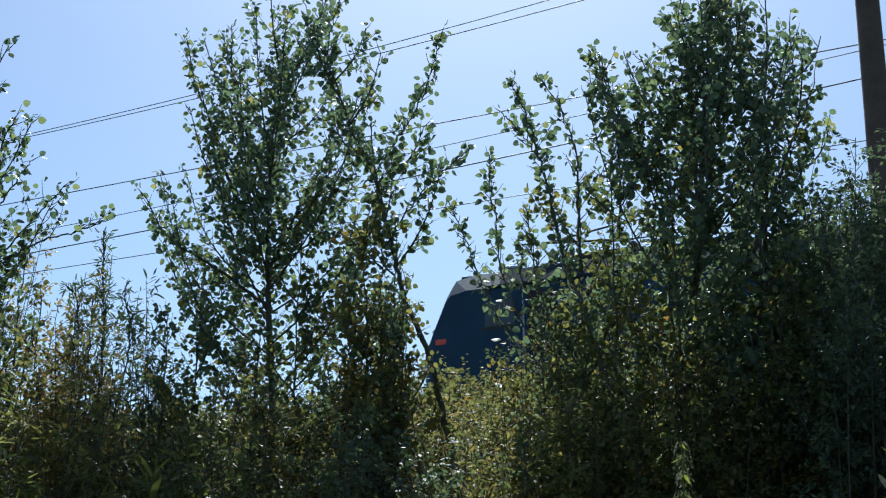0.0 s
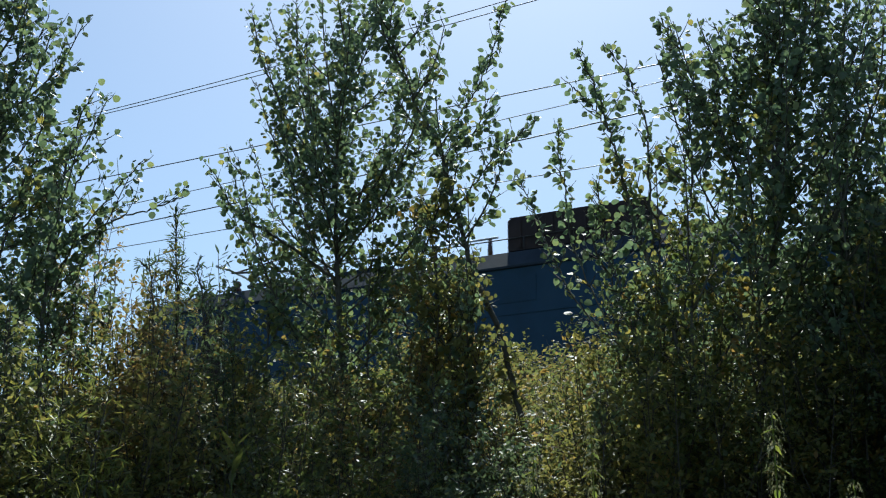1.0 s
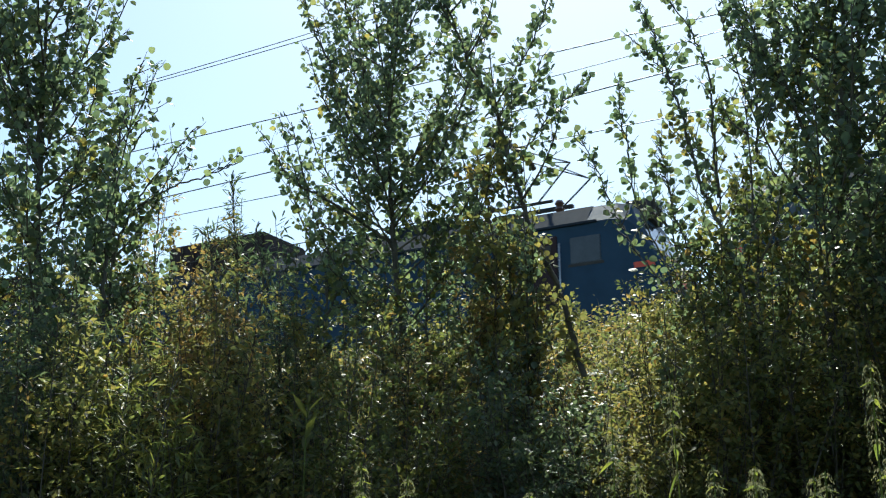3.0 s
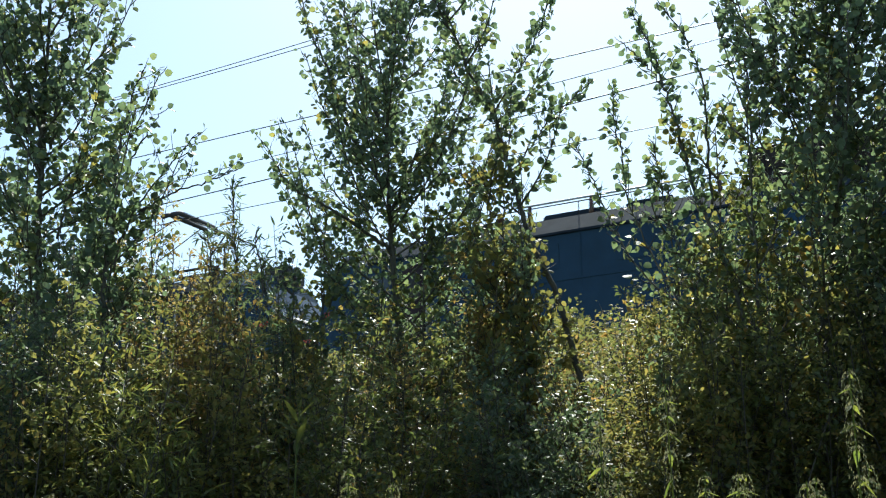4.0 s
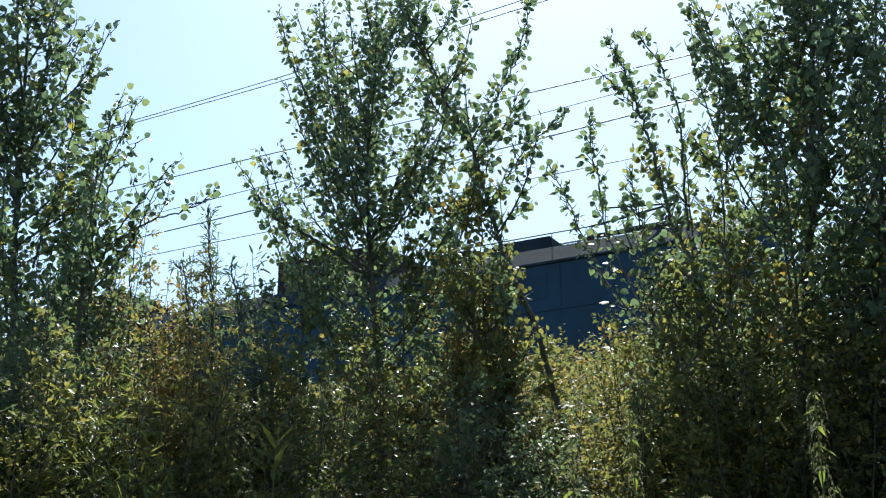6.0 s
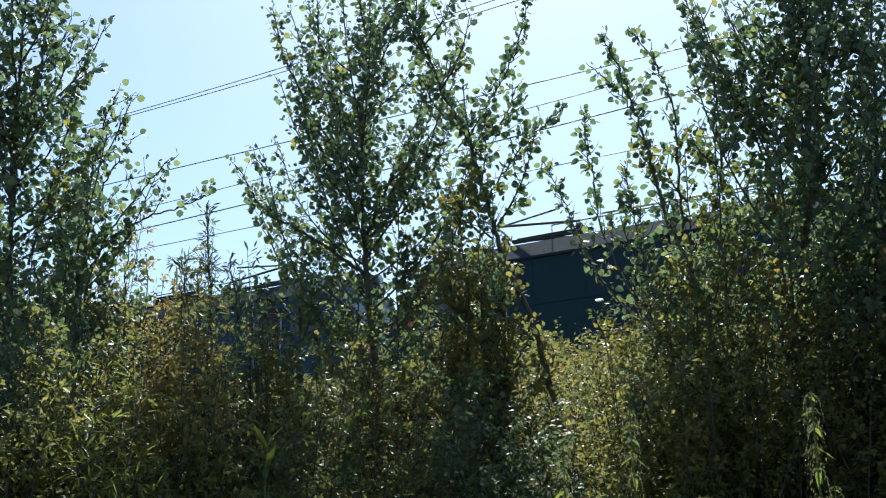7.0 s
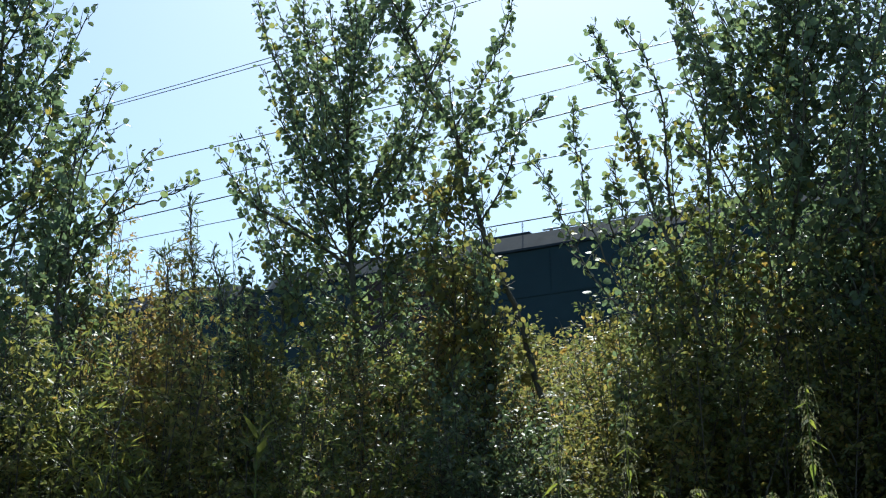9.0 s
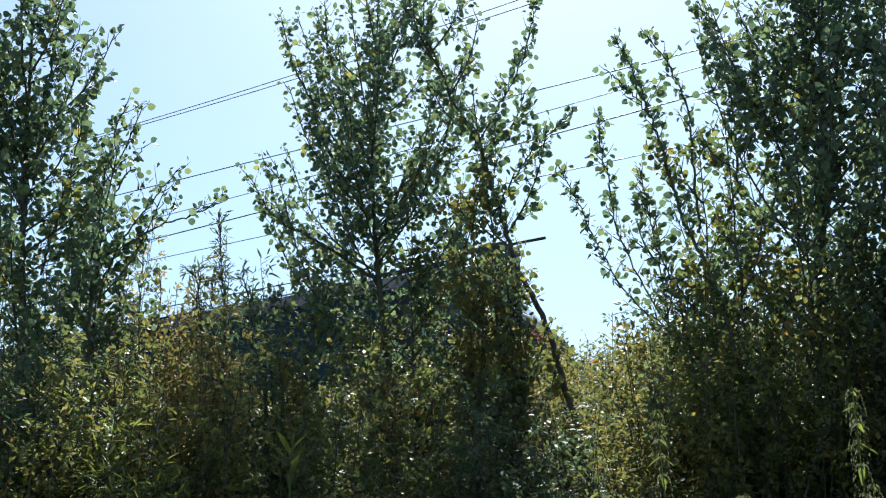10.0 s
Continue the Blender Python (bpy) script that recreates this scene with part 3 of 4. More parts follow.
    for i in near:
        y = Vector(A[i]).normalized()
        z = Vector(N[i]) - y * y.dot(Vector(N[i]))
        z.normalize()
        x = y.cross(z)
        o = new("leaf", one)
        o.parent = top
        o.matrix_basis = Matrix.Translation(P[i]) @ Matrix((x, y, z)).transposed().to_4x4() @ Matrix.Scale(S[i], 4)
    crown = new("crown", leaf_mesh("crown", P[rest], A[rest], N[rest], S[rest], shape, leaf_mat))
    crown.parent = top
    tagged(crown, kind="stuff")
    return len(P)


tree("aspen", "young aspen with several stems and round green leaves", [
    ([(-4.11, 6.86, 6.44), (-4.14, 6.84, 5.73), (-4.17, 6.82, 4.92), (-4.15, 6.84, 4.4), (-4.13, 6.85, 3.99), (-4.07, 6.89, 3.24), (-4.05, 6.9, 2.55)], 0.035),
    ([(-4.73, 6.45, 6.16), (-4.66, 6.5, 5.77), (-4.52, 6.6, 5.35), (-4.4, 6.68, 4.94), (-4.18, 6.82, 4.51)], 0.016),
    ([(-4.46, 6.64, 6.28), (-4.44, 6.66, 5.87), (-4.29, 6.75, 5.24), (-4.17, 6.82, 4.92)], 0.016),
    ([(-4.89, 6.33, 4.83), (-4.75, 6.44, 4.53), (-4.48, 6.62, 4.33), (-4.14, 6.84, 4.05)], 0.014),
    ([(-3.75, 7.1, 5.6), (-3.85, 7.0, 5.1), (-4.0, 6.9, 4.7), (-4.14, 6.84, 4.3)], 0.014),
], M_ASPEN, ROUND, 0.043, 19, 0.31, 11, 0.0215, leafy_from=0.24, limbs=38, limb_len=1.5)
tree("aspen", "slim leaning aspen with a forked top and round leaves", [
    ([(-3.44, 6.44, 6.16), (-3.5, 6.41, 5.67), (-3.43, 6.44, 5.44), (-3.34, 6.49, 5.13), (-3.19, 6.57, 4.77), (-3.09, 6.62, 4.34), (-2.99, 6.66, 3.91), (-2.82, 6.73, 3.45), (-2.68, 6.79, 2.73), (-2.62, 6.81, 2.32)], 0.025),
    ([(-2.77, 6.75, 5.89), (-2.84, 6.72, 5.58), (-2.92, 6.69, 5.3), (-3.05, 6.63, 5.05), (-3.19, 6.57, 4.77)], 0.006, 1.8, 0.6),
    ([(-2.59, 6.83, 4.98), (-2.78, 6.75, 4.8), (-2.93, 6.69, 4.61), (-3.12, 6.6, 4.26)], 0.006, 1.8, 0.6),
], M_ASPEN, ROUND, 0.048, 20, 0.28, 12, 0.025, leafy_from=0.45, limbs=11, limb_len=0.55)
tree("aspen", "thin young aspen with yellowing round leaves", [
    ([(-3.31, 6.62, 4.42), (-3.25, 6.65, 3.86), (-3.24, 6.65, 3.34), (-3.2, 6.67, 2.94), (-3.18, 6.68, 2.34)], 0.014),
], M_YELLOW, ROUND, 0.047, 22, 0.36, 13, 0.022, leafy_from=0.35, limbs=6, limb_len=0.5)
tree("aspen", "tall leafy young aspen with ascending branches", [
    ([(-5.28, 4.6, 5.87), (-5.27, 4.61, 5.23), (-5.26, 4.62, 4.7), (-5.25, 4.64, 4.2), (-5.22, 4.66, 3.62), (-5.18, 4.71, 2.92), (-5.14, 4.75, 2.26)], 0.035),
    ([(-4.73, 4.89, 4.76), (-4.78, 4.84, 4.52), (-4.81, 4.81, 4.06), (-4.81, 4.81, 3.81), (-4.82, 4.8, 3.46), (-4.81, 4.81, 2.94)], 0.014),
    ([(-4.58, 5.23, 4.43), (-4.71, 5.11, 4.17), (-4.85, 4.98, 3.83), (-4.89, 4.94, 3.54)], 0.008, 0.6),
    ([(-4.74, 5.08, 4.55), (-4.81, 5.01, 4.36), (-4.89, 4.94, 4.04), (-4.91, 4.92, 3.64)], 0.008, 0.6),
    ([(-4.38, 5.4, 4.22), (-4.53, 5.27, 4.12), (-4.72, 5.1, 3.99), (-4.87, 4.96, 3.79)], 0.008, 0.6),
    ([(-4.99, 4.84, 4.87), (-5.02, 4.8, 4.53), (-5.07, 4.76, 4.12), (-5.12, 4.7, 3.69)], 0.008, 0.8),
    ([(-5.17, 4.72, 5.49), (-5.18, 4.7, 5.09), (-5.2, 4.68, 4.67), (-5.21, 4.67, 4.26)], 0.01),
    ([(-5.45, 4.4, 5.33), (-5.38, 4.48, 4.96), (-5.31, 4.56, 4.61), (-5.22, 4.67, 4.19)], 0.01),
    ([(-5.55, 4.43, 4.79), (-5.42, 4.59, 4.53), (-5.32, 4.7, 4.15)], 0.012),
    ([(-5.6, 4.3, 5.6), (-5.5, 4.4, 5.0), (-5.3, 4.6, 4.3)], 0.012),
], M_ASPEN, ROUND, 0.045, 19, 0.31, 14, 0.0215, leafy_from=0.28, limbs=26, limb_len=1.0)
tree("aspen", "dense dark young aspen with thick foliage", [
    ([(-0.8, 6.43, 5.71), (-0.89, 6.41, 4.98), (-0.95, 6.4, 4.5), (-1.02, 6.39, 3.95), (-1.1, 6.39, 3.36), (-1.2, 6.38, 2.51)], 0.035),
    ([(-1.55, 6.19, 4.96), (-1.41, 6.22, 4.68), (-1.27, 6.25, 4.51), (-1.12, 6.28, 4.4), (-0.98, 6.3, 4.11)], 0.012, 0.7),
    ([(-0.52, 6.56, 5.6), (-0.64, 6.55, 4.14), (-0.75, 6.54, 3.49), (-0.89, 6.53, 2.9)], 0.025),
    ([(-1.05, 6.6, 5.7), (-1.02, 6.5, 5.0), (-1.0, 6.4, 4.2)], 0.014),
    ([(-0.3, 6.6, 4.9), (-0.5, 6.5, 4.4), (-0.75, 6.5, 3.8)], 0.012),
    ([(-0.7, 6.5, 5.9), (-0.76, 6.5, 5.2), (-0.93, 6.4, 4.3)], 0.014),
], M_ASPEN, ROUND, 0.041, 20, 0.34, 15, 0.0195, leafy_from=0.2, limbs=34, limb_len=1.1)
tree("aspen", "slender aspen with long sparse leaf shoots", [
    ([(-1.95, 5.88, 4.9), (-1.87, 5.91, 4.66), (-1.8, 5.93, 4.38), (-1.75, 5.95, 4.13), (-1.69, 5.97, 3.78), (-1.55, 6.0, 3.31), (-1.44, 6.03, 2.53)], 0.014),
    ([(-2.02, 5.86, 4.71), (-1.91, 5.9, 4.57), (-1.8, 5.93, 4.38)], 0.004),
    ([(-1.84, 6.03, 5.0), (-1.71, 6.06, 4.76), (-1.63, 6.09, 4.44), (-1.63, 6.08, 4.16), (-1.63, 6.08, 3.73)], 0.008),
    ([(-2.12, 5.93, 4.49), (-2.11, 5.94, 4.24), (-2.08, 5.95, 4.05), (-2.04, 5.96, 3.7), (-1.8, 6.0, 3.15), (-1.48, 6.02, 2.75)], 0.005),
    ([(-1.5, 6.1, 5.1), (-1.45, 6.15, 4.8), (-1.38, 6.1, 4.4), (-1.4, 6.08, 3.9)], 0.008, 1.2),
    ([(-2.4, 6.0, 4.25), (-2.3, 6.0, 4.0), (-2.18, 6.0, 3.7), (-2.0, 5.98, 3.35), (-1.5, 6.02, 2.85)], 0.005, 1.0, 0.9),
    ([(-1.93, 6.05, 4.15), (-1.9, 6.05, 3.9), (-1.85, 6.02, 3.6), (-1.7, 6.0, 3.3), (-1.5, 6.01, 2.95)], 0.005, 1.6, 1.2),
], M_ASPEN, ROUND, 0.042, 25, 0.18, 16, 0.026, leafy_from=0.25)
tree("willow", "thin upright willow shoots with narrow leaves", [
    ([(-4.31, 5.26, 4.08), (-4.28, 5.28, 3.7), (-4.25, 5.3, 3.3), (-4.25, 5.3, 2.2)], 0.008),
    ([(-4.19, 5.36, 3.75), (-4.15, 5.39, 3.38), (-4.2, 5.3, 2.6)], 0.006),
    ([(-4.39, 5.1, 3.7), (-4.33, 5.13, 3.6), (-4.3, 5.2, 3.0)], 0.006),
], M_WILLOW, NARROW, 0.046, 34, 0.15, 17, 0.012, "willow", 0.2, 1.3, sub=False, singles=60)
tree("aspen", "loose young aspen with thin branches near the pole", [
    ([(-0.42, 6.9, 5.5), (-0.45, 6.9, 4.5), (-0.48, 6.95, 3.4), (-0.5, 6.95, 2.4)], 0.022),
    ([(-0.72, 6.8, 5.9), (-0.62, 6.85, 4.6), (-0.5, 6.95, 3.2)], 0.012),
], M_ASPEN, ROUND, 0.041, 13, 0.35, 18, 0.021, leafy_from=0.15, limbs=22, limb_len=0.8)


SAPLINGS = [
    (-3.79, 6.70, 4.5, M_SHRUB),
    (-3.53, 6.96, 4.75, M_ASPEN),
    (-4.28, 6.99, 4.25, M_SHRUB),
    (-1.91, 6.21, 3.95, M_ASPEN),
    (-5.46, 5.28, 4.05, M_ASPEN),
    (-4.97, 5.21, 3.84, M_SHRUB),
    (-4.88, 5.43, 3.81, M_YELLOW),
    (-5.54, 4.60, 3.86, M_SHRUB),
    (-4.46, 6.52, 4.3, M_SHRUB),
    (-4.41, 6.07, 3.84, M_DARK),
    (-1.48, 6.84, 4.15, M_ASPEN),
    (-0.63, 6.87, 4.01, M_SHRUB),
    (-3.33, 7.16, 4.0, M_SHRUB),
    (-2.94, 6.57, 4.0, M_YELLOW),
    (-4.87, 4.89, 4.12, M_ASPEN),
    (-4.76, 5.13, 4.00, M_ASPEN),
    (-0.40, 7.09, 4.43, M_DARK),
    (-0.17, 7.30, 4.39, M_DARK),
    (-1.62, 6.15, 4.2, M_YELLOW),
    (-2.97, 6.5, 4.3, M_ASPEN),
    (-3.14, 6.6, 4.4, M_YELLOW),
    (-1.40, 6.00, 4.35, M_SHRUB),
    (-1.15, 6.20, 4.45, M_YELLOW),
    (-0.65, 6.20, 4.5, M_ASPEN),
    (-5.80, 4.50, 5.2, M_ASPEN),
    (-6.00, 4.90, 4.7, M_DARK),
    (-5.60, 4.25, 4.3, M_ASPEN),
]
for n, (x, y, z, leaf_mat) in enumerate(SAPLINGS):
    lean = 0.12 * math.sin(n * 2.3)
    z0 = ground_z(x, y)
    tree("aspen_sapling", "bushy aspen sapling with round leaves among the shrubs" if leaf_mat != M_YELLOW else "yellowing aspen sapling among the shrubs",
         [([(x, y, z), (x + lean * 0.2, y, z0 + (z - z0) * 0.66), (x + lean * 0.6, y + 0.03, z0 + (z - z0) * 0.33), (x + lean, y + 0.05, z0)], 0.013)],
         leaf_mat, ROUND, 0.037, 16, 0.36, 40 + n, 0.02, "sapling", 0.25, 0.7, 8, 0.5, True, 40)


# ---- shrubs ----
BUSH_KIND = {
    "s": (M_SHRUB, SMALL, 0.033, "dense green shrub with small glossy leaves on the bank"),
    "y": (M_YELLOW, SMALL, 0.036, "yellowing shrub with small leaves on the bank"),
    "w": (M_WILLOW, NARROW, 0.06, "slender willow shrub with narrow leaves"),
    "d": (M_DARK, SMALL, 0.033, "dark green alder shrub, glossy leaves with shade deepened in their colour"),
    "r": (M_RUSSET, SMALL, 0.033, "russet weeds and shrub turning brown on the bank"),
    "l": (M_WEED, NARROW, 0.062, "tall leafy weeds with long bright leaves"),
}
BUSHES = [
    (-6.07, 4.57, 3.97, 0.7, 's'),
    (-5.83, 4.88, 3.98, 0.65, 's'),
    (-6.06, 5.53, 4.26, 0.7, 'y'),
    (-5.30, 5.31, 4.01, 0.6, 'r'),
    (-5.41, 5.89, 4.18, 0.6, 'r'),
    (-4.53, 5.33, 3.81, 0.45, 'r'),
    (-4.45, 5.54, 3.93, 0.4, 'w'),
    (-4.27, 5.16, 3.80, 0.35, 'r'),
    (-4.37, 5.73, 3.81, 0.4, 'w'),
    (-4.37, 5.97, 3.77, 0.55, 'w'),
    (-4.02, 5.97, 3.55, 0.6, 'y'),
    (-4.07, 6.65, 3.7, 0.6, 'd'),
    (-3.67, 6.65, 3.90, 0.55, 'r'),
    (-3.68, 7.33, 4.01, 0.45, 'y'),
    (-3.11, 6.93, 3.62, 0.45, 'r'),
    (-2.74, 6.87, 3.39, 0.5, 's'),
    (-2.28, 7.25, 3.63, 0.4, 'r'),
    (-2.18, 7.07, 3.8, 0.48, 's'),
    (-1.91, 7.04, 3.6, 0.5, 's'),
    (-1.51, 6.83, 3.7, 0.55, 'y'),
    (-1.27, 7.19, 4.22, 0.6, 'd'),
    (-0.91, 6.94, 4.12, 0.6, 'd'),
    (-0.59, 6.97, 4.25, 0.7, 'd'),
    (-0.28, 6.99, 4.17, 0.7, 'd'),
    (-4.48, 4.00, 3.19, 0.55, 'd'),
    (-3.83, 4.08, 2.87, 0.3, 'l'),
    (-4.08, 3.84, 2.88, 0.3, 'y'),
    (-4.26, 4.23, 3.21, 0.35, 'l'),
    (-4.56, 4.35, 3.39, 0.4, 'd'),
    (-4.08, 4.53, 3.14, 0.5, 'y'),
    (-3.76, 4.68, 3.10, 0.5, 'y'),
    (-3.48, 4.88, 3.00, 0.5, 's'),
    (-3.25, 5.16, 3.02, 0.5, 's'),
    (-3.00, 5.43, 3.04, 0.5, 's'),
    (-2.68, 5.59, 2.98, 0.5, 'd'),
    (-2.39, 5.72, 2.91, 0.5, 'd'),
    (-2.06, 5.95, 3.07, 0.45, 'y'),
    (-1.68, 5.76, 3.27, 0.45, 'y'),
    (-4.67, 3.77, 3.06, 0.6, 'd'),
    (-0.62, 6.17, 3.58, 0.5, 'y'),
    (-0.41, 6.19, 3.61, 0.5, 's'),
    (-1.38, 5.84, 3.33, 0.45, 's'),
    (-1.09, 6.00, 3.25, 0.5, 'y'),
    (-0.80, 6.35, 3.20, 0.6, 's'),
    (-0.45, 6.38, 3.23, 0.6, 's'),
    (-0.45, 6.56, 4.20, 0.45, 'd'),
    (-0.25, 6.68, 4.49, 0.5, 'd'),
    (0.00, 6.59, 4.48, 0.5, 'd'),
    (0.26, 6.59, 4.44, 0.55, 'd'),
    (-0.20, 5.78, 3.54, 0.4, 'd'),
    (0.05, 5.79, 3.57, 0.45, 'd'),
]


def bush(x, y, top_z, r, kind, seed, stems=20, thick=20, spread=0.36, scale=1.0, gap=0.0078):
    rng = np.random.default_rng(seed)
    mat, shape, size, label = BUSH_KIND[kind]
    z0 = ground_z(x, y)
    h = top_z - z0
    top = tagged(new("shrub"), label, "shrub", "shrubs on the bank")
    top.location = (x, y, z0)
    places = []
    for k in range(stems):
        v, f = [], []
        a, d = rng.random() * 6.283, r * math.sqrt(rng.random())
        hh = h * (1.02 - 0.3 * (d / r) ** 2) * rng.uniform(0.72, 1.08)
        tip = Vector((math.cos(a) * d, math.sin(a) * d, hh))
        line = curve_points([(tip.x * 0.2, tip.y * 0.2, -0.05), (tip.x * 0.6 + rng.normal(0, 0.12) * scale, tip.y * 0.6 + rng.normal(0, 0.12) * scale, hh * 0.45), tip], 9)
        tube(v, f, line, 0.008 * scale, 0.002, 4)
        m = int(hh / scale * thick)
        for j in range(m):
            u = 0.1 + 0.9 * (j + rng.random()) / m
            i = min(int(u * 8), 7)
            p = line[i].lerp(line[i + 1], u * 8 - i)
            c = rng.random() * 6.283
            dd = Vector((math.cos(c), math.sin(c), rng.uniform(0.1, 1.1))).normalized()
            ln = spread * (0.62 if kind == "w" else 1) * (1.15 - 0.8 * u) * rng.uniform(0.4, 1.2) * scale
            tube(v, f, [p, p + dd * ln], 0.0025 * scale, 0.001, 3)
            q = max(3, int(ln / gap / scale * (0.6 if len(shape) > 4 else 1)))
            t = 1 - 0.9 * rng.random(q) ** 1.3
            places.append((np.array(p) + np.array(dd) * ln * t[:, None], np.tile(np.array(dd) * 1.5, (q, 1))))
        finish("stem", v, f, M_TWIG, top)
    at, along = (np.concatenate(a) for a in zip(*places))
    P, A, N, S = leaf_set(rng, at, along, size * scale, 1.0)
    N += np.array([0, 0, 1.9])
    o = new("foliage", leaf_mesh("foliage", P, A, N, S, shape, mat))
    o.parent = top
    tagged(o, kind="stuff")
    return len(P)


for n, row in enumerate(BUSHES):
    bush(*row, seed=100 + n, stems=20, thick=17)


# shrubs and young trees behind the railway
for n in range(16):
    bx = -46 + n * 4.2 + RNG.uniform(-1, 1)
    by = 33 + RNG.uniform(0, 4)
    bush(bx, by, 9.2 + RNG.uniform(-1.2, 1.0), 1.9, "s", 300 + n, 10, 9, 0.5, 2.6, 0.022)


# ---- grass and weeds on the bank ----
def grass(name, label, n, x0, x1, y0, y1, h0, h1, mat, seed):
    rng = np.random.default_rng(seed)
    xs, ys = rng.uniform(x0, x1, n), rng.uniform(y0, y1, n)
    P = np.array([(x, y, ground_z(x, y) - 0.03) for x, y in zip(xs, ys)])
    A = np.stack([rng.normal(0, 0.35, n), rng.normal(0, 0.35, n), np.ones(n)], 1)
    N = np.stack([rng.normal(0, 1, n), rng.normal(0, 1, n), np.zeros(n)], 1)
    blade = [(0, 0), (0.011, 0.35), (0.009, 0.75), (0, 1.0), (-0.009, 0.75), (-0.011, 0.35)]
    o = new(name, leaf_mesh(name, P, A, N, rng.uniform(h0, h1, n), blade, mat))
    tagged(o, label, "grass", kind="stuff")


grass("bank_grass", "tall yellow-green grass on the railway bank", 36000, -28, 3, 8.0, 18.5, 0.3, 0.8, M_GRASS, 5)
grass("crest_grass", "dry grass along the top of the bank", 14000, -34, 3, 17.8, 20.6, 0.3, 0.75, M_GRASS, 6)
grass("verge_grass", "green grass on the verge", 26000, -11, 7, -5.0, 7.5, 0.2, 0.6, M_GRASS, 8)


def leafy_weeds(name, label, n, x0, x1, y0, y1, h0, h1, size, mat, seed):
    """Low leafy plants, each a few leaning stalks set with small leaves, growing in drifts."""
    rng = np.random.default_rng(seed)
    P, A, v, f = [], [], [], []
    while len(P) < n:
        x, y = rng.uniform(x0, x1), rng.uniform(y0, y1)
        drift = 0.6 + 0.8 * noise.noise(Vector((x * 0.9, y * 0.9, seed)))
        if rng.random() > 0.5 + drift:
            continue
        h = rng.uniform(h0, h1) * max(0.45, min(1.25, 0.4 + drift))
        foot = np.array((x, y, ground_z(x, y) - 0.02))
        lean = np.array((rng.normal(0, 0.22), rng.normal(0, 0.22), 1.0)) * h
        tube(v, f, [Vector(foot), Vector(foot + lean * 0.98)], 0.008, 0.003, 3)
        u = 0.15 + 0.85 * rng.random(int(10 + 16 * h)) ** 0.8
        a = rng.random(len(u)) * 6.283
        way = np.stack([np.cos(a), np.sin(a), rng.uniform(-0.1, 0.9, len(u))], 1)
        P.append(foot + lean * u[:, None] + way * (0.16 * (1.1 - u) * rng.random(len(u)))[:, None])
        A.append(way)
    P, A = np.concatenate(P), np.concatenate(A)
    N = rng.normal(size=P.shape) + np.array([0, 0, 1.2])
    top = tagged(new(name), label, "weeds", kind="stuff")
    for ob in (finish("stalks", v, f, M_TWIG, top), new("leaves", leaf_mesh("leaves", P, A, N, size * rng.uniform(0.6, 1.3, len(P)), SMALL, mat))):
        ob.parent = top
        tagged(ob, kind="stuff")


leafy_weeds("crest_weeds", "leafy green and yellowing weeds along the top of the bank", 5200, -32, 3, 16.2, 20.4, 0.6, 1.2, 0.085, M_YELLOW, 21)
leafy_weeds("bank_weeds", "low leafy weeds turning russet on the bank", 4200, -20, 2.5, 8.4, 16.5, 0.4, 1.1, 0.06, M_RUSSET, 22)
leafy_weeds("bank_scrub", "low glossy green scrub on the bank", 4200, -20, 2.5, 8.4, 17.0, 0.5, 1.3, 0.058, M_YELLOW, 23)


# ---- nettles ----
def nettle(x, y, top_z, seed):
    rng = np.random.default_rng(seed)
    z0 = ground_z(x, y)
    h = top_z - z0
    top = tagged(new("nettle"), "tall stinging nettle with drooping leaves and hanging seed strings", "nettle", "nettles")
    top.location = (x, y, z0)
    SWAYING.append((top, Vector((x, y, z0)), seed, h))
    line = curve_points([(0.03, 0.02, -0.03), (0.0, 0.0, h * 0.5), (0.02 * rng.normal(), 0.02 * rng.normal(), h)], 12)
    v, f = [], []
    tube(v, f, line, 0.006, 0.002, 5)
    finish("stalk", v, f, M_NETTLE, top)
    P, A, N, S = [], [], [], []
    k, s = 0, 0.99
    one = leaf_mesh("leaf", [(0, 0, 0)], [(0, 1, 0)], [(0, 0, 1)], [1.0], TOOTHED, M_NETTLE, 0.25)
    while s > 0.35:
        p = curve_at(line, s)
        for side in (0, math.pi):
            a = side + k * math.pi / 2 + rng.normal(0, 0.25)
            size = 0.024 + 0.078 * min(1, (1 - s) * 5) * rng.uniform(0.5, 1.2)
            droop = -4 - 68 * min(1, (1 - s) * 5) * rng.uniform(0.6, 1.1)
            if s > 0.9 or rng.random() > 0.35:
                o = new("leaf", one)
                o.parent = top
                o.matrix_basis = Matrix.LocRotScale(p, Euler((radians(droop), rng.normal(0, 0.3), a)), (size,) * 3)
            for q in range(44):
                b = a + rng.normal(0, 0.9)
                t = rng.random()
                P.append(p + Vector((math.cos(b) * 0.027 * t ** 0.5, math.sin(b) * 0.027 * t ** 0.5, 0.012 - 0.08 * t * t)))
                A.append(Vector((math.cos(b) * 0.5, math.sin(b) * 0.5, -1.4)))
                N.append(Vector(rng.normal(0, 1, 3)))
                S.append(0.0085)
        s -= 0.034 / h * (1 + 1.6 * min(1, (1 - s) * 7))
        k += 1
    o = new("seed_fringe", leaf_mesh("seed_fringe", P, A, N, S, NARROW, M_SEED))
    o.parent = top
    tagged(o, kind="stuff")


def curve_at(line, s):
    i = min(int(s * (len(line) - 1)), len(line) - 2)
    return line[i].lerp(line[i + 1], s * (len(line) - 1) - i)


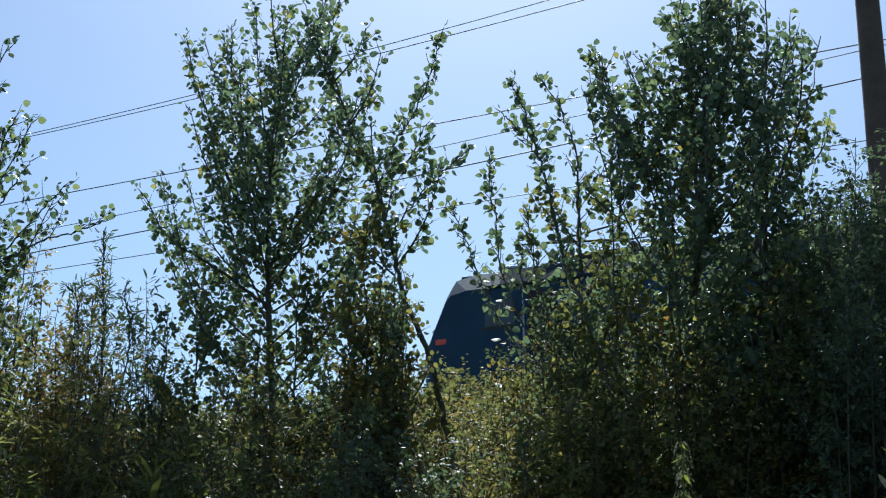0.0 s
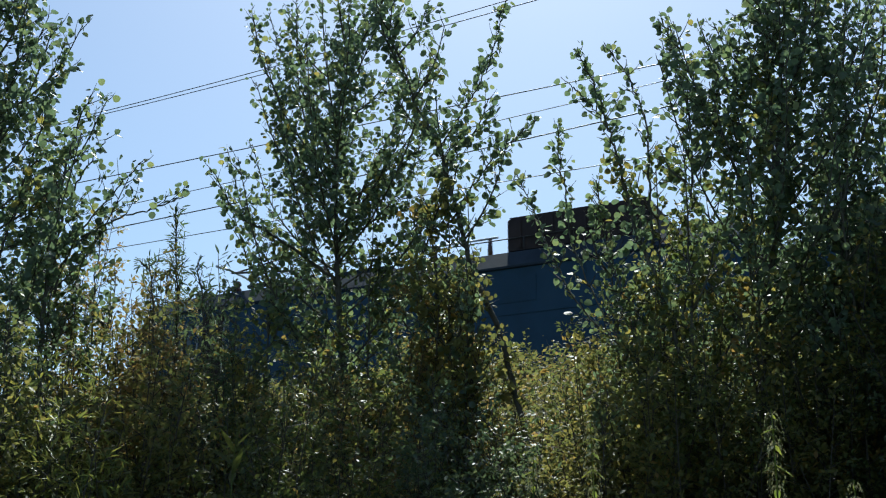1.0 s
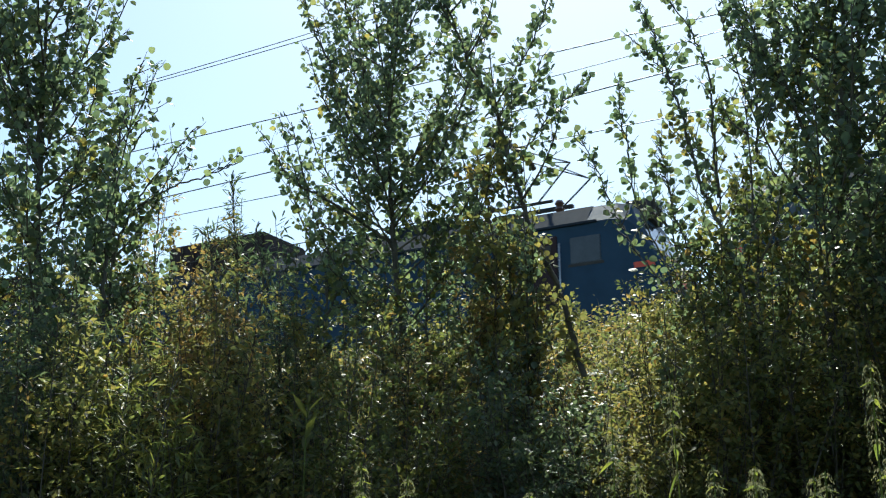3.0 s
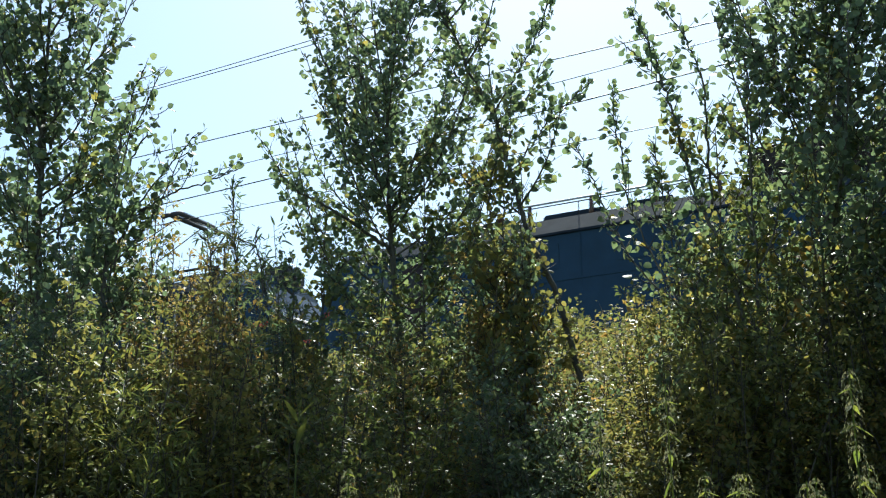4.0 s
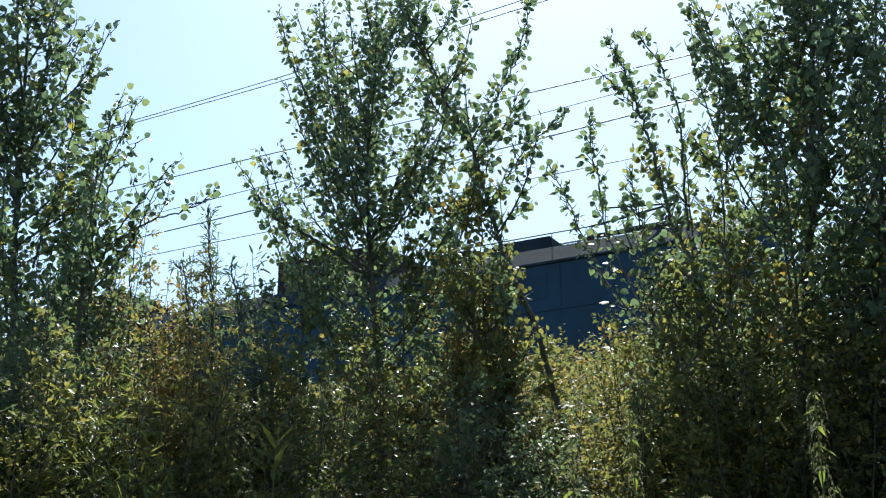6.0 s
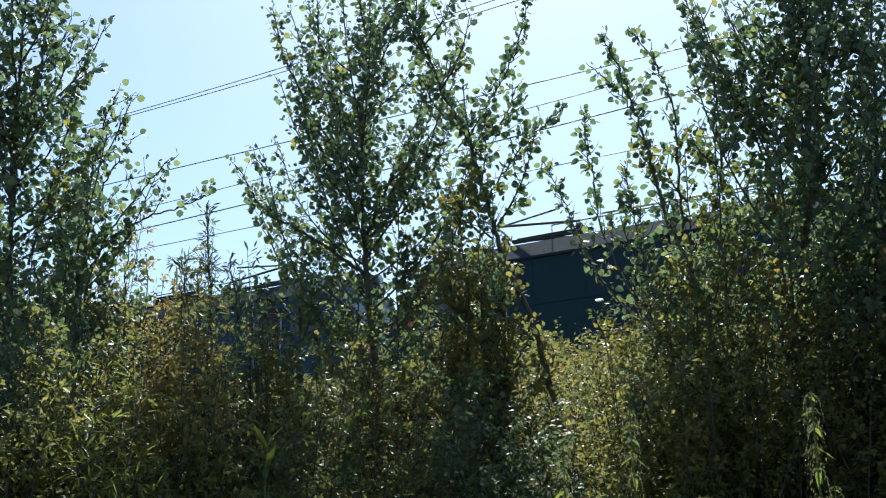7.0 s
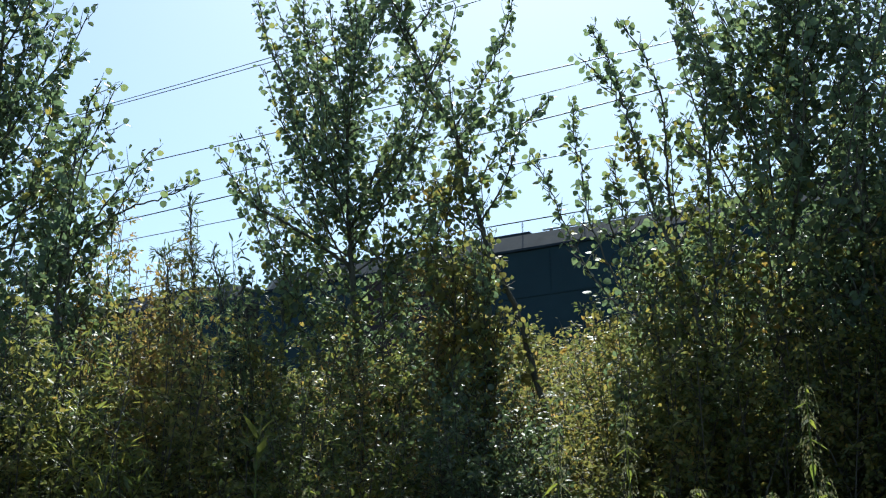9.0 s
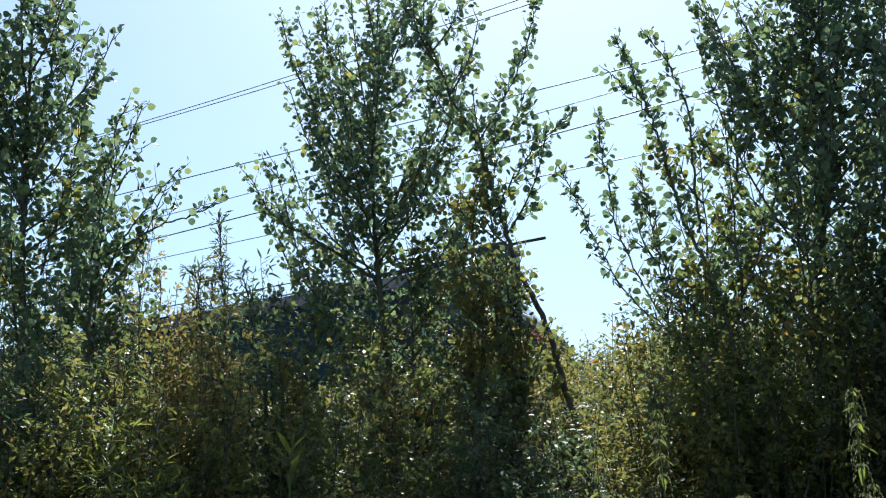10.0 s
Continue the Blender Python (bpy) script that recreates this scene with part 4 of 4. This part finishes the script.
for n, (x, y, z) in enumerate([(-0.57, 3.35, 2.24), (-1.17, 3.62, 2.3), (-1.45, 3.73, 2.22), (-2.07, 3.19, 2.04), (-1.96, 3.26, 2.0), (-0.93, 3.48, 1.99), (-0.75, 3.6, 1.98),
                               (-1.3, 3.5, 2.0), (-0.4, 3.5, 2.05), (-1.05, 3.5, 2.0), (-0.6, 3.7, 2.02), (-1.6, 3.4, 1.95), (-0.90, 3.38, 1.98), (-0.74, 3.42, 1.95)]):
    nettle(x, y, z, 500 + n)


# ---- broad-leaved weeds ----
def broad_weed(x, y, top_z, arch, mat, seed):
    """A weed with long ascending leaves; arch: how far the tip bends over."""
    rng = np.random.default_rng(seed)
    z0 = ground_z(x, y)
    h = top_z - z0
    top = tagged(new("broad_weed"), "olive weed with long pointed leaves on a thin stalk" if arch == 0 else "arching weed with yellowed leaves on a thin stalk", "weed", "broad-leaved weeds")
    top.location = (x, y, z0)
    SWAYING.append((top, Vector((x, y, z0)), seed, h))
    line = curve_points([(0.02, 0.01, -0.03), (0, 0, h * 0.55), (arch * 0.25, 0, h * 0.9), (arch, 0.02, h * (1.0 if arch == 0 else 0.93))], 12)
    v, f = [], []
    tube(v, f, line, 0.006, 0.002, 5)
    finish("stalk", v, f, M_NETTLE, top)
    one = leaf_mesh("leaf", [(0, 0, 0)], [(0, 1, 0)], [(0, 0, 1)], [1.0], LANCE, mat, 0.2)
    for k in range(9):
        s = 0.99 - 0.042 * k
        o = new("leaf", one)
        o.parent = top
        size = (0.07 + 0.1 * min(1, k / 5)) * rng.uniform(0.7, 1.05) * (0.5 if arch else 0.9)
        o.matrix_basis = Matrix.LocRotScale(curve_at(line, s), Euler((radians(74 - 4 * k + rng.normal(0, 9)), rng.normal(0, 0.3), k * 2.4 + rng.normal(0, 0.3))), (size,) * 3)


for n, (x, y, z, arch, mat) in enumerate([(-2.97, 4.15, 2.45, 0.0, M_DOCK), (-0.09, 3.58, 2.30, 0.35, M_DOCK), (-0.04, 3.68, 2.33, 0.35, M_YELLOW)]):
    broad_weed(x, y, z, arch, mat, 560 + n)


# ---- litter ----
def plastic_scrap(x, y, z):
    """A curled scrap of pale film caught on a twig."""
    v = [(x + (i - 3) * 0.018, y + 0.012 * math.sin(i * 1.4) + j * 0.022, z + 0.012 * math.cos(i * 1.1) - 0.01 * j * j) for j in range(3) for i in range(7)]
    f = [(j * 7 + i, j * 7 + i + 1, (j + 1) * 7 + i + 1, (j + 1) * 7 + i) for j in range(2) for i in range(6)]
    tagged(finish("plastic_scrap", v, f, M_WHITE, None, "", True), "curled pale plastic scrap caught on a shrub", "litter")


plastic_scrap(-3.28, 7.3, 3.4)


# ---- what moves ----
TIMES = [(t, 0.0) for t in (-1, 0, 1, 2.5, 4, 5, 6, 7.5, 9, 9.6, 9.9)] + [(10, 0.3), (11, 0.5)]  # seconds, metres ahead of even speed


def motions():
    for car, x, turn in CARS:
        walk(car, [(t, pose(START + x - SPEED * t - ahead, 24.0, 5.87, 0, 0, turn)) for t, ahead in TIMES])
    # a light wind: the slim stems sway a centimetre or so at their tips
    for plant, base, seed, height in SWAYING:
        far = math.degrees(0.012 / max(height, 1.0))
        rows = []
        for i in range(26):
            t = i * 0.4
            a = far * math.sin(t * (2.0 + 0.13 * (seed % 7)) + seed * 1.7)
            c = 0.6 * far * math.sin(t * (2.9 - 0.11 * (seed % 5)) + seed)
            rows.append((t, pose(base.x, base.y, base.z, c, a, 0)))
        walk(plant, rows)


motions()
